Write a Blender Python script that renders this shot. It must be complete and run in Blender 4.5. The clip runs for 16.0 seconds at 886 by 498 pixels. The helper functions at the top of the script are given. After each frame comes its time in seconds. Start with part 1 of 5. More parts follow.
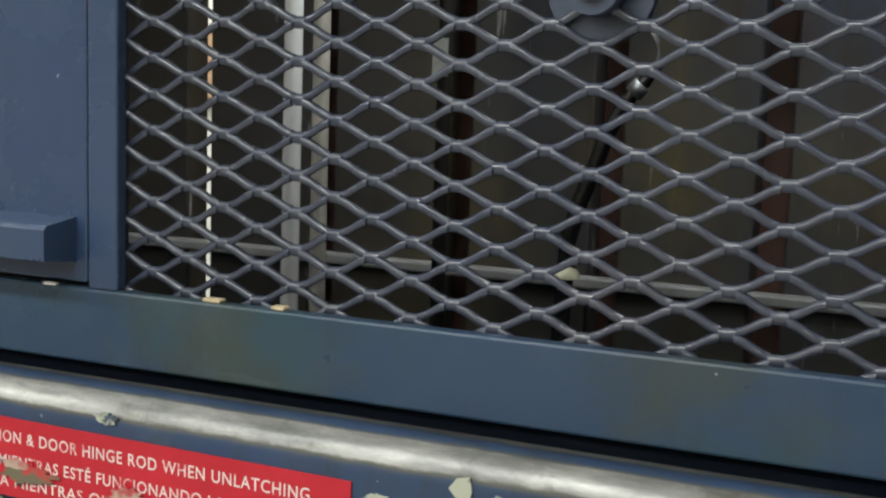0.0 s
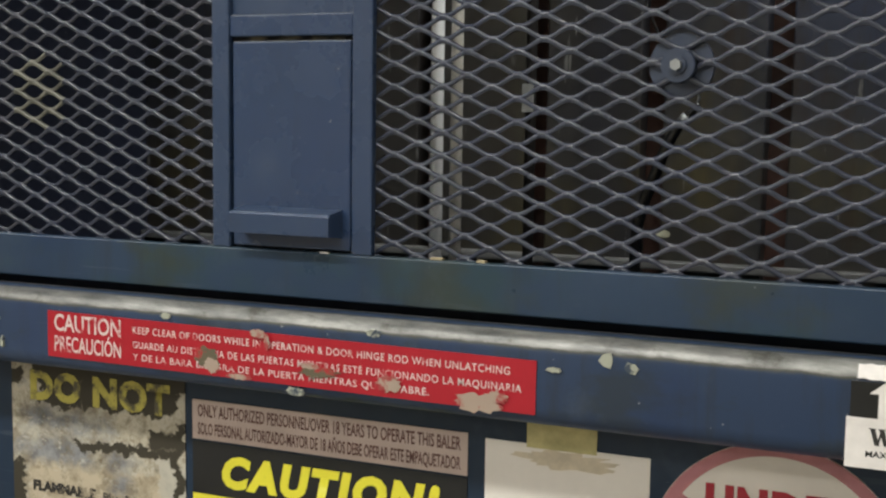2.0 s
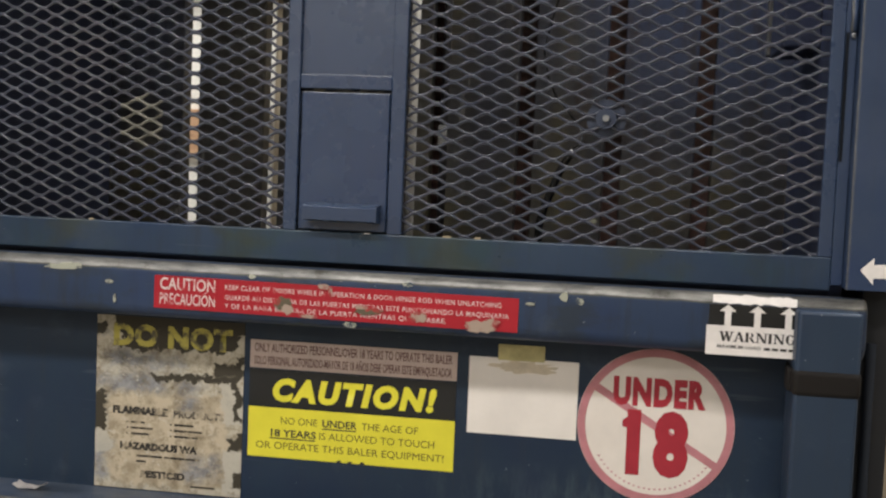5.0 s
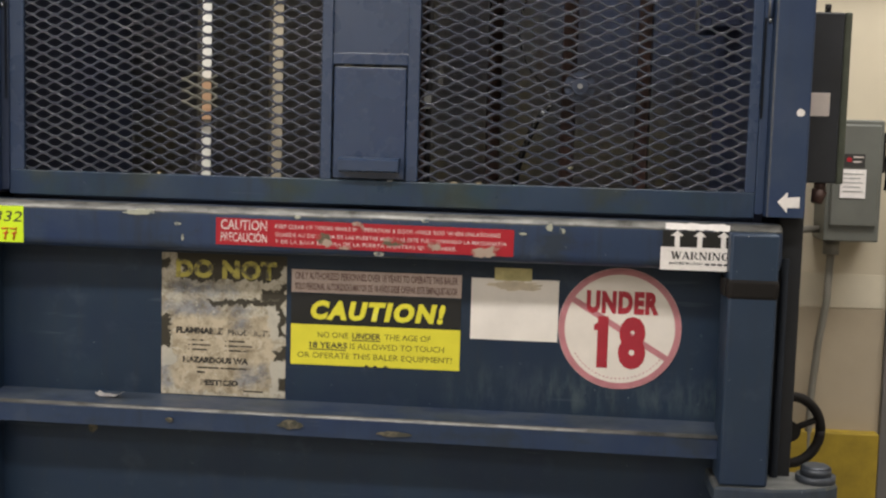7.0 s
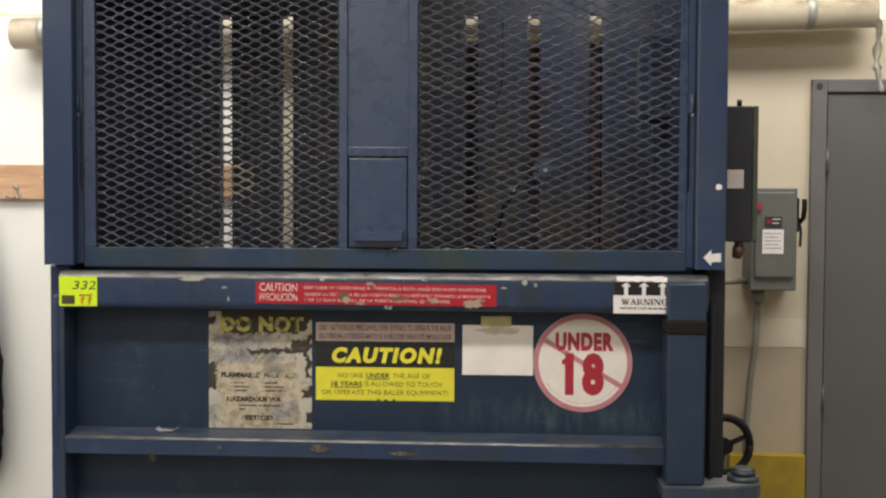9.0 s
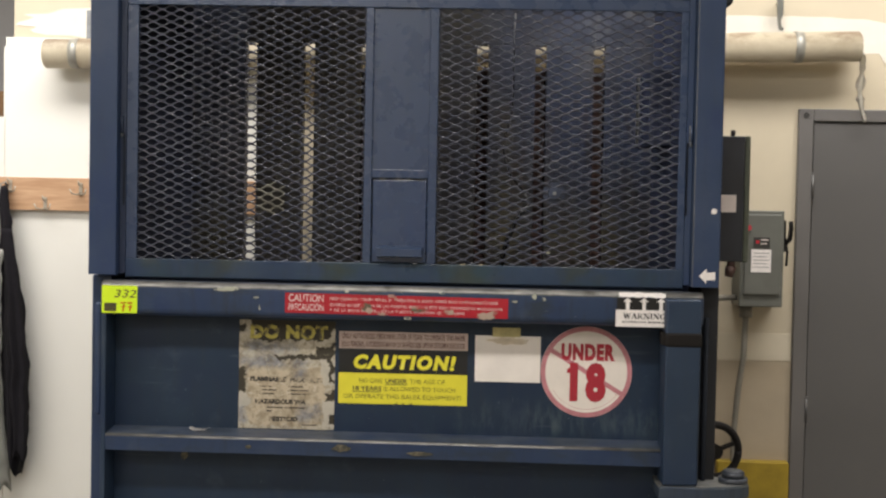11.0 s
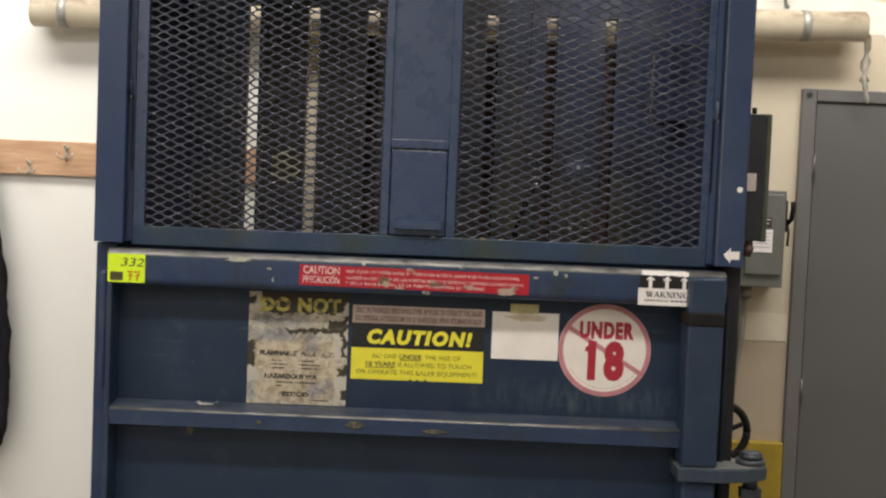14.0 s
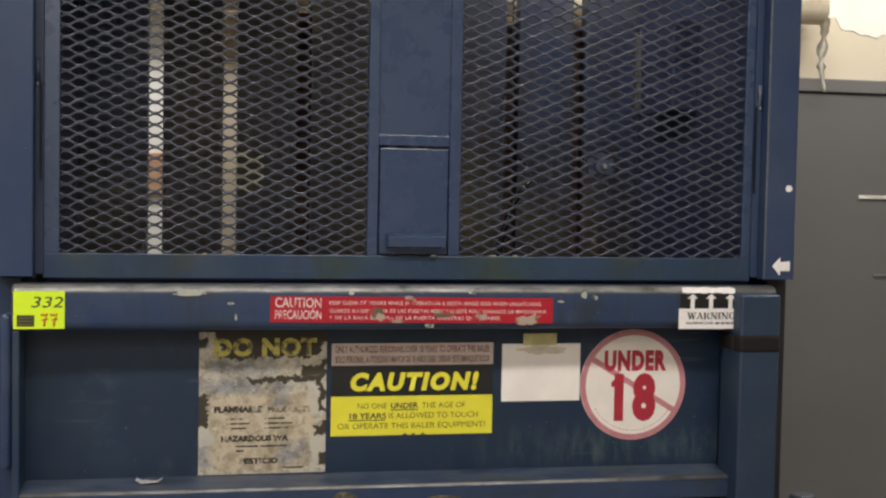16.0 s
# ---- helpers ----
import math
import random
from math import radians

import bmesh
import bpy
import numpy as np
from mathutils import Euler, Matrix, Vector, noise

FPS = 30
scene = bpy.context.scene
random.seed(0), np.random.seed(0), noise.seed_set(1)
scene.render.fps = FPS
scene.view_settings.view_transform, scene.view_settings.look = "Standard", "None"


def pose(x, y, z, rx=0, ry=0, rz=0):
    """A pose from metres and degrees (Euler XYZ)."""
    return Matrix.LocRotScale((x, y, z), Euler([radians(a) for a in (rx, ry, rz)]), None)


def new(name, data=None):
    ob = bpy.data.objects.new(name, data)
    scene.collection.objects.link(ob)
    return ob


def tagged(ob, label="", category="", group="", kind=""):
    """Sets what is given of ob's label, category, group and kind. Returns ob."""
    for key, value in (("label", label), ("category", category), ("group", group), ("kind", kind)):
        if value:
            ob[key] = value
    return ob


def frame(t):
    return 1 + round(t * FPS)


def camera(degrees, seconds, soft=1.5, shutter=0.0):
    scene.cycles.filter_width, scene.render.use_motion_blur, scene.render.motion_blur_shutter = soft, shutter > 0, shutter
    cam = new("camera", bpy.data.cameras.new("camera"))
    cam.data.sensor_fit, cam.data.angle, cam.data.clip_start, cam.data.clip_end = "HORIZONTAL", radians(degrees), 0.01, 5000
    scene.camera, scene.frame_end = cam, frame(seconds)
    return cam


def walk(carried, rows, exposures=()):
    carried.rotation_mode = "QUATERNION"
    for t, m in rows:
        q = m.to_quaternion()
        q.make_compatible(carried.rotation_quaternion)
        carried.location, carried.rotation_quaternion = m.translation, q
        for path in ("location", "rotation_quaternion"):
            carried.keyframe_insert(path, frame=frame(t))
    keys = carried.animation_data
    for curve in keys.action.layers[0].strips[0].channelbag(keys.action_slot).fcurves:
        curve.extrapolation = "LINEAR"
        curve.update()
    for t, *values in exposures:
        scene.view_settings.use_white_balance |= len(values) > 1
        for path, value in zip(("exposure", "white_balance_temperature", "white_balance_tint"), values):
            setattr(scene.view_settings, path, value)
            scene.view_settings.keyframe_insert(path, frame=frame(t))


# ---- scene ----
cam = camera(40.2, 16.0, soft=2.3)
METRES, EYE, TILT, LEAN, TURN = 4.0, 1.66, 0.0, 0.0, 25.5
EXPOSURES = [(0.0, 0.78, 6130, 2), (0.5, 0.65, 6190, 1), (1.0, 0.50, 6310, 1), (1.5, 0.44, 6300, 2), (3.0, 0.22, 6330, 9), (5.5, 0.22, 6420, 10), (8.5, 0.18, 6480, 10), (12.5, 0.11, 6530, 11), (14.5, 0.12, 6540, 11), (15.5, 0.10, 6480, 11), (16.0, 0.18, 6430, 11)]
ROWS = [
    (0.0, -0.0061, -0.0041, 0.0038, -1.53, -7.3, -1.93),
    (0.5, -0.0026, -0.0339, 0.0018, -1.11, -6.83, -2.59),
    (1.0, -0.0021, -0.067, 0.0046, 1.12, -7.12, -1.76),
    (1.5, -0.0218, -0.1005, 0.008, 0.93, -6.71, -0.64),
    (2.0, -0.0487, -0.1259, 0.006, -2.15, -6.18, -0.81),
    (2.5, -0.0599, -0.1412, 0.0085, -4.84, -6.72, -1.47),
    (3.0, -0.0648, -0.1552, 0.0092, -6.47, -6.21, -2.08),
    (5.5, -0.2064, -0.3228, -0.0028, -17.24, -3.85, -1.96),
    (6.0, -0.2297, -0.353, -0.0024, -18.06, -4.64, -1.24),
    (6.5, -0.2536, -0.3713, -0.0056, -19.67, -5.28, -0.67),
    (7.0, -0.2646, -0.3913, -0.0039, -20.56, -5.67, -1.62),
    (7.5, -0.2706, -0.4138, -0.0021, -19.17, -4.55, -3.18),
    (8.0, -0.2793, -0.4475, -0.0021, -18.4, -3.27, -3.1),
    (8.5, -0.3113, -0.4877, -0.0005, -20.49, -2.61, -1.13),
    (9.0, -0.3436, -0.526, 0.0018, -22.79, -2.45, -0.28),
    (9.5, -0.3557, -0.5517, 0.0081, -22.17, -2.09, -1.13),
    (12.0, -0.4038, -0.5731, 0.0071, -24.24, -1.78, -1.07),
    (12.5, -0.4053, -0.5719, 0.0074, -23.93, -1.65, -1.25),
    (13.0, -0.4094, -0.5692, 0.0078, -23.8, -1.83, -1.47),
    (13.5, -0.4201, -0.5595, 0.0068, -24.81, -2.3, -1.44),
    (14.0, -0.4287, -0.5333, 0.0045, -26.26, -3.06, -2.34),
    (14.5, -0.4301, -0.4909, 0.0048, -27.6, -2.94, -2.2),
    (15.0, -0.4364, -0.4375, 0.0053, -29.36, -2.59, -2.57),
    (15.5, -0.4576, -0.3742, 0.0048, -33.22, -2.86, -1.53),
    (16.0, -0.466, -0.3221, 0.0026, -37.23, -2.63, -1.08),
]
walk(cam, [(t, pose(0, 0, EYE, TILT, LEAN, TURN) @ pose(METRES * x, METRES * y, METRES * z, 90 + pitch, roll, yaw)) for t, x, y, z, yaw, pitch, roll in ROWS],
     exposures=EXPOSURES)
LAMP_A, LAMP_B, LAMP_C, LAMP_D, LAMP_E, LAMP_F, LAMP_G = 80, 74, 45, 54, 68, 52, 26

# ---------------------------------------------------------------- world and light
world = bpy.data.worlds.new("world")
scene.world = world
world.use_nodes = True
world.node_tree.nodes["Background"].inputs[0].default_value = (0.9, 0.93, 1.0, 1)
world.node_tree.nodes["Background"].inputs[1].default_value = 0.05


def lamp(name, x, y, z, sx, sy, watts, colour=(1.0, 0.965, 0.92)):
    data = bpy.data.lights.new(name, "AREA")
    data.shape, data.size, data.size_y, data.energy, data.color = "RECTANGLE", sx, sy, watts, colour
    ob = new(name, data)
    ob.matrix_world = pose(x, y, z)
    return ob


CEIL = 3.7
# no lamp is in view; these three follow the pipe's shadow and beam highlight
lamp("unseen_lamp", -2.3, 0.85, CEIL - 0.16, 2.4, 0.60, LAMP_A)
lamp("unseen_lamp", 1.0, 0.85, CEIL - 0.16, 2.4, 0.60, LAMP_B)
lamp("unseen_lamp", -0.6, -1.2, CEIL - 0.16, 2.4, 0.25, LAMP_F)
# added fill lamps, for the chamber and the left boards
lamp("unseen_lamp", -2.2, -3.3, CEIL - 0.16, 2.4, 0.25, LAMP_C)
lamp("unseen_lamp", -3.6, -1.2, CEIL - 0.16, 2.4, 0.25, LAMP_D)
# added lamp, so both slants of the mesh strands catch light
lamp("unseen_lamp", 1.9, -2.8, CEIL - 0.16, 2.4, 0.25, LAMP_G)
# added lamp, only brightens the next room
lamp("unseen_lamp", -4.3, 3.4, CEIL - 0.16, 1.2, 0.25, 45)
# added fill from far back, for the chamber and the gate's sheen
lamp("unseen_lamp", -2.2, -5.2, CEIL - 0.16, 2.4, 0.25, LAMP_E)


# ---------------------------------------------------------------- materials
def nodes_of(name):
    m = bpy.data.materials.new(name)
    m.use_nodes = True
    nt = m.node_tree
    return m, nt, nt.nodes["Principled BSDF"]


def nd(nt, kind, **vals):
    n = nt.nodes.new(kind)
    for k, v in vals.items():
        n.inputs[k.replace("_", " ")].default_value = v
    return n


def coords(nt, scale=(1, 1, 1)):
    tc = nt.nodes.new("ShaderNodeTexCoord")
    mp = nt.nodes.new("ShaderNodeMapping")
    mp.inputs["Scale"].default_value = scale
    nt.links.new(tc.outputs["Object"], mp.inputs["Vector"])
    return mp.outputs["Vector"]


def noise_of(nt, scale, detail=4, rough=0.6, stretch=(1, 1, 1)):
    n = nd(nt, "ShaderNodeTexNoise", Scale=scale, Detail=detail, Roughness=rough)
    nt.links.new(coords(nt, stretch), n.inputs["Vector"])
    return n.outputs["Fac"]


def ramp(nt, fac, stops):
    r = nt.nodes.new("ShaderNodeValToRGB")
    e = r.color_ramp.elements
    while len(e) < len(stops):
        e.new(0.5)
    for el, (p, c) in zip(e, stops):
        el.position = p
        el.color = (*c, 1) if len(c) == 3 else c
    nt.links.new(fac, r.inputs["Fac"])
    return r.outputs["Color"]


def step(nt, fac, lo, hi):
    r = nd(nt, "ShaderNodeMapRange")
    r.inputs["From Min"].default_value, r.inputs["From Max"].default_value = lo, hi
    nt.links.new(fac, r.inputs["Value"])
    return r.outputs["Result"]


def mul(nt, a, b):
    m = nt.nodes.new("ShaderNodeMath")
    m.operation = "MULTIPLY"
    nt.links.new(a, m.inputs[0])
    if isinstance(b, float):
        m.inputs[1].default_value = b
    else:
        nt.links.new(b, m.inputs[1])
    return m.outputs[0]


def mix(nt, fac, a, b):
    m = nt.nodes.new("ShaderNodeMix")
    m.data_type = "RGBA"
    for sock, v in ((m.inputs["Factor"], fac), (m.inputs["A"], a), (m.inputs["B"], b)):
        if isinstance(v, (tuple, float, int)):
            sock.default_value = (*v, 1) if isinstance(v, tuple) else v
        else:
            nt.links.new(v, sock)
    return m.outputs["Result"]


def bump(nt, bsdf, height, strength, dist=0.001):
    b = nd(nt, "ShaderNodeBump", Strength=strength, Distance=dist)
    nt.links.new(height, b.inputs["Height"])
    nt.links.new(b.outputs["Normal"], bsdf.inputs["Normal"])


def plain(name, colour, rough=0.6, var=0.25, scale=9.0, metal=0.0, fine=90.0, relief=0.15, spec=0.5):
    """A surface with two scales of variation."""
    m, nt, b = nodes_of(name)
    big, small = noise_of(nt, scale), noise_of(nt, fine, 3)
    dark = tuple(c * (1 - var) for c in colour)
    lite = tuple(min(1, c * (1 + var * 0.7)) for c in colour)
    c1 = ramp(nt, big, [(0.3, dark), (0.7, lite)])
    c2 = mix(nt, mul(nt, small, 0.35), c1, dark)
    nt.links.new(c2, b.inputs["Base Color"])
    b.inputs["Metallic"].default_value = metal
    b.inputs["Specular IOR Level"].default_value = spec
    r = nd(nt, "ShaderNodeMapRange")
    r.inputs["To Min"].default_value, r.inputs["To Max"].default_value = max(0.02, rough - 0.1), min(1, rough + 0.12)
    nt.links.new(big, r.inputs["Value"])
    nt.links.new(r.outputs["Result"], b.inputs["Roughness"])
    bump(nt, b, small, relief)
    return m


def height_mask(nt, lo, hi, axis="Z"):
    tc = nt.nodes.new("ShaderNodeTexCoord")
    s = nt.nodes.new("ShaderNodeSeparateXYZ")
    nt.links.new(tc.outputs["Object"], s.inputs[0])
    return step(nt, s.outputs[axis], lo, hi)


BLUE = (0.031, 0.052, 0.106)
BLUE_D = (0.019, 0.037, 0.082)


def enamel(name, base=BLUE, dark=BLUE_D, rough=0.42, grime=0.5, wear=None, chips=0.0, relief=0.12, green=0.0, axis="Z", rub=1.0, chalk=None, oil=0.0, spec=0.40, dust=0.0, blotch=1.0):
    """Blue machine enamel with smudges, scuffs and, where wear gives heights, a rubbed edge of bare metal."""
    m, nt, b = nodes_of(name)
    big, mid, fine = noise_of(nt, 2.6, 3), noise_of(nt, 14, 5), noise_of(nt, 140, 3)
    streak = noise_of(nt, 9, 4, 0.65, (5, 5, 0.6))
    col = ramp(nt, big, [(0.3, dark), (0.72, base)])
    if green:
        col = mix(nt, mul(nt, step(nt, noise_of(nt, 5, 5, 0.65, (1, 1, 1.6)), 0.44, 0.60), green), col, (0.030, 0.058, 0.066))
        col = mix(nt, mul(nt, step(nt, noise_of(nt, 8, 5, 0.62, (0.9, 0.9, 1.2)), 0.55, 0.68), green), col, (0.040, 0.048, 0.034))
    if oil:
        col = mix(nt, mul(nt, step(nt, noise_of(nt, 7, 6, 0.68, (1, 1, 2.0)), 0.50, 0.62), oil), col, (0.026, 0.030, 0.022))
    col = mix(nt, mul(nt, step(nt, streak, 0.5, 0.75), grime * 0.55), col, (0.024, 0.030, 0.042))
    col = mix(nt, mul(nt, step(nt, mid, 0.58, 0.8), grime * 0.4), col, (0.085, 0.105, 0.14))
    if chalk:
        ck = mul(nt, height_mask(nt, chalk[0], chalk[1]), height_mask(nt, chalk[3], chalk[2]))
        ck = mul(nt, ck, height_mask(nt, -0.60, -0.30, "X"))
        ck = mul(nt, ck, step(nt, noise_of(nt, 10, 6, 0.7, (3, 3, 0.8)), 0.46, 0.72))
        col = mix(nt, mul(nt, ck, 0.75), col, (0.085, 0.115, 0.125))
    col = mix(nt, mul(nt, step(nt, noise_of(nt, 6.5, 4, 0.55, (1, 1, 0.8)), 0.50, 0.66), 0.55 * blotch), col, tuple(c * f for c, f in zip(dark, (0.75, 0.85, 1.15))))
    col = mix(nt, mul(nt, step(nt, noise_of(nt, 4.2, 5, 0.6, (1, 1, 1.3)), 0.54, 0.72), 0.45 * blotch), col, tuple(c * f for c, f in zip(base, (1.9, 1.5, 1.15))))
    hair = mul(nt, step(nt, noise_of(nt, 60, 2, 0.5, (0.10, 1, 1.5)), 0.66, 0.70), step(nt, noise_of(nt, 5, 2), 0.52, 0.62))
    col = mix(nt, mul(nt, hair, 0.18 * grime), col, (0.16, 0.18, 0.21))
    col = mix(nt, step(nt, noise_of(nt, 170, 1, 0.3), 0.82, 0.835), col, (0.25, 0.26, 0.27))
    rust = step(nt, noise_of(nt, 31, 5, 0.7), 0.735, 0.77)
    col = mix(nt, mul(nt, rust, grime), col, (0.055, 0.045, 0.022))
    if dust:
        up = nt.nodes.new("ShaderNodeSeparateXYZ")
        nt.links.new(nt.nodes.new("ShaderNodeNewGeometry").outputs["Normal"], up.inputs[0])
        lying = mul(nt, step(nt, up.outputs["Z"], 0.80, 0.97), step(nt, noise_of(nt, 7, 6, 0.72, (1, 2.5, 1)), 0.36, 0.64))
        col = mix(nt, mul(nt, lying, dust), col, (0.15, 0.165, 0.165))
    rough_v = step(nt, mid, 0.2, 0.9)
    r = nd(nt, "ShaderNodeMapRange")
    r.inputs["To Min"].default_value, r.inputs["To Max"].default_value = rough - 0.07, rough + 0.2
    nt.links.new(rough_v, r.inputs["Value"])
    rough_out, metal_out = r.outputs["Result"], None
    if wear:
        ge = nt.nodes.new("ShaderNodeNewGeometry")
        sp = nt.nodes.new("ShaderNodeSeparateXYZ")
        nt.links.new(ge.outputs["Normal"], sp.inputs[0])
        n1 = noise_of(nt, 30, 6, 0.75, (0.5, 1, 1))
        a = nt.nodes.new("ShaderNodeMath")
        a.operation = "ADD"
        band = mul(nt, step(nt, sp.outputs[axis], wear[0], wear[1]), step(nt, sp.outputs[axis], wear[3], wear[2]))
        nt.links.new(band, a.inputs[0])
        nt.links.new(step(nt, n1, 0.25, 1.1), a.inputs[1])
        mask = mul(nt, mul(nt, step(nt, a.outputs[0], 0.97, 1.20), step(nt, band, 0.01, 0.2)), rub)
        bare = ramp(nt, noise_of(nt, 55, 5, 0.7, (0.25, 1, 1)), [(0.3, (0.11, 0.11, 0.11)), (0.5, (0.22, 0.215, 0.205)), (0.72, (0.38, 0.37, 0.35))])
        bare = mix(nt, mul(nt, step(nt, noise_of(nt, 18, 5, 0.7), 0.55, 0.68), 0.7), bare, (0.06, 0.055, 0.04))
        fringe = mul(nt, step(nt, a.outputs[0], 0.58, 0.95), step(nt, band, 0.01, 0.2))
        col = mix(nt, mul(nt, fringe, 0.85 * rub), col, (0.085, 0.080, 0.050))
        col = mix(nt, mask, col, bare)
        metal_out = mul(nt, mask, 0.5)
        rr = nt.nodes.new("ShaderNodeMix")
        nt.links.new(mask, rr.inputs["Factor"])
        nt.links.new(rough_out, rr.inputs["A"])
        rr.inputs["B"].default_value = 0.4
        rough_out = rr.outputs["Result"]
    if chips:
        cm = step(nt, noise_of(nt, 26, 6, 0.72), 0.80 - chips, 0.815 - chips)
        col = mix(nt, cm, col, (0.30, 0.31, 0.30))
    b.inputs["Specular IOR Level"].default_value = spec
    nt.links.new(col, b.inputs["Base Color"])
    nt.links.new(rough_out, b.inputs["Roughness"])
    if metal_out:
        nt.links.new(metal_out, b.inputs["Metallic"])
    bump(nt, b, fine, relief, 0.0006)
    return m


M_BLUE = enamel("blue_enamel", chips=0.05)
M_GATE = enamel("gate_enamel", (0.034, 0.056, 0.113), (0.026, 0.045, 0.094), rough=0.24, spec=0.6, grime=0.3, green=0.05, blotch=0.3)
M_BUMPER = enamel("bumper_enamel", (0.038, 0.050, 0.085), (0.030, 0.040, 0.066), rough=0.35, grime=0.3)
M_EDGE = enamel("worn_edge_enamel", (0.031, 0.053, 0.114), (0.023, 0.043, 0.095), rough=0.22, spec=0.6, grime=0.3, green=0.05, blotch=0.3, wear=(0.25, 0.6, 1.2, 1.5), rub=0.55)
M_RAIL = enamel("rail_enamel", (0.029, 0.052, 0.096), (0.019, 0.038, 0.074), rough=0.30, grime=0.9, green=0.65)
M_STRAND = enamel("strand_enamel", (0.041, 0.046, 0.069), (0.030, 0.034, 0.051), rough=0.19, grime=0.4, relief=0.05, spec=0.65)
M_BEAM = enamel("beam_enamel", rough=0.42, grime=1.35, wear=(0.05, 0.40, 0.90, 0.985), chips=0.07, rub=0.92, oil=0.5)
M_LEDGE = enamel("ledge_enamel", rough=0.36, grime=0.9, wear=(0.05, 0.35, 0.93, 0.985), chips=0.09, rub=0.70, oil=0.4, dust=0.42)
M_BRACKET = enamel("bracket_enamel", (0.055, 0.072, 0.095), (0.032, 0.046, 0.066), rough=0.38, grime=1.2, wear=(0.2, 0.5, 1.2, 1.5), rub=0.5)
M_COL = enamel("column_enamel", chips=0.05, wear=(-0.15, -0.4, -0.90, -0.97), axis="X", rub=0.45)
M_POST = enamel("post_enamel", (0.023, 0.041, 0.074), (0.016, 0.031, 0.057), chips=0.05)
M_INNER = enamel("inner_enamel", (0.046, 0.062, 0.130), (0.026, 0.034, 0.070), rough=0.5, grime=1.0, chips=0.11)
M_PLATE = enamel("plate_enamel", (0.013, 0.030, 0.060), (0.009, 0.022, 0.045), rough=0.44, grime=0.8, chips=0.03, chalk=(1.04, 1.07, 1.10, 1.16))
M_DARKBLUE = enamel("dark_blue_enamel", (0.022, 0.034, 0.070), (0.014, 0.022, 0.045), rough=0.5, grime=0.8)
# darker copy of the inner enamel: the left wall's shade is in its colour
M_SHADEBLUE = enamel("shaded_inner_enamel", (0.010, 0.014, 0.034), (0.006, 0.008, 0.018), rough=0.6, grime=0.25)
M_BLACK = plain("black_rubber", (0.011, 0.009, 0.008), 0.75, spec=0.25)
M_NEARBLACK = plain("near_black", (0.008, 0.010, 0.014), 0.85, spec=0.15)
M_HOSE = plain("hose_rubber", (0.008, 0.008, 0.008), 0.22)
# near black: the bracket's own colour, elsewhere shade put into the colour
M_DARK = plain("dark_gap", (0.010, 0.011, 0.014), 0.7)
# non-metal near white: the chrome's reflections are put into the colour
M_CHROME = plain("bright_rod", (0.92, 0.92, 0.93), 0.20, 0.06, 20, 0.0, 90, 0.02, 1.0)
M_STEEL = plain("worn_steel", (0.30, 0.31, 0.32), 0.42, 0.3, 30, 0.8)
M_IVORY = plain("ivory_paint", (0.60, 0.57, 0.51), 0.5, 0.35, 20)
M_CREAM = plain("cream_wall", (0.565, 0.495, 0.370), 0.75, 0.10, 2.2, 0, 120, 0.2)
M_WHITE = plain("white_board", (0.81, 0.795, 0.74), 0.5, 0.05, 1.6, 0, 160, 0.05)
M_PLASTER = plain("white_plaster", (0.72, 0.685, 0.61), 0.8, 0.08, 9.0, 0, 90, 0.4)
M_PATCH = plain("pale_band", (0.61, 0.545, 0.42), 0.75, 0.10, 6.0)
M_GREYDOOR = plain("grey_door_paint", (0.103, 0.100, 0.098), 0.40, 0.08, 2.0, 0, 150, 0.08)
M_GREYFRAME = plain("grey_frame_paint", (0.128, 0.121, 0.116), 0.50, 0.10, 4.0, 0, 150, 0.08)
M_BOXDARK = plain("dark_box_paint", (0.022, 0.024, 0.030), 0.5, 0.3, 12)
M_PIN = plain("greasy_pin_steel", (0.055, 0.062, 0.075), 0.4, 0.4, 40, 0.3)
M_BOXRIM = plain("green_grey_rim", (0.075, 0.085, 0.060), 0.5, 0.3, 15)
M_SWITCH = plain("switch_grey", (0.128, 0.131, 0.115), 0.45, 0.15, 9)
M_CONDUIT = plain("conduit_grey", (0.20, 0.185, 0.155), 0.5, 0.2, 20)
M_BAND = plain("galvanised_band", (0.36, 0.35, 0.31), 0.38, 0.2, 30, 0.3)
M_YELLOW = plain("yellow_board", (0.34, 0.235, 0.018), 0.55, 0.3, 11)
M_FLOOR = plain("concrete_floor", (0.24, 0.23, 0.21), 0.6, 0.3, 2.0)
M_CEIL = plain("ceiling_paint", (0.55, 0.53, 0.48), 0.8, 0.08, 2.0)
M_PAPER = plain("paper", (0.84, 0.78, 0.72), 0.7, 0.08, 14, 0, 200, 0.05)
M_TAN = plain("tan_wall_paint", (0.41, 0.34, 0.245), 0.7, 0.12, 3.0)
M_PAPERSTAIN = plain("paper_stain", (0.70, 0.60, 0.45), 0.7, 0.25, 40)
M_TAPE = plain("masking_tape", (0.60, 0.53, 0.25), 0.55, 0.3, 40)
M_GREYRAIL = plain("grey_rail", (0.17, 0.17, 0.17), 0.4, 0.3, 20)
M_STAIN = plain("old_glue", (0.46, 0.38, 0.24), 0.7, 0.4, 60)
M_FLAKE = plain("label_residue", (0.50, 0.50, 0.38), 0.8, 0.35, 60, 0, 200, 0.5)
M_SIGNRED = plain("label_red", (0.40, 0.008, 0.021), 0.42, 0.14, 16, 0, 200, 0.03)
M_WHITEINK = plain("white_ink", (0.84, 0.79, 0.76), 0.5, 0.10, 60)
M_PINK = plain("pink_label", (0.56, 0.44, 0.39), 0.5, 0.14, 22)
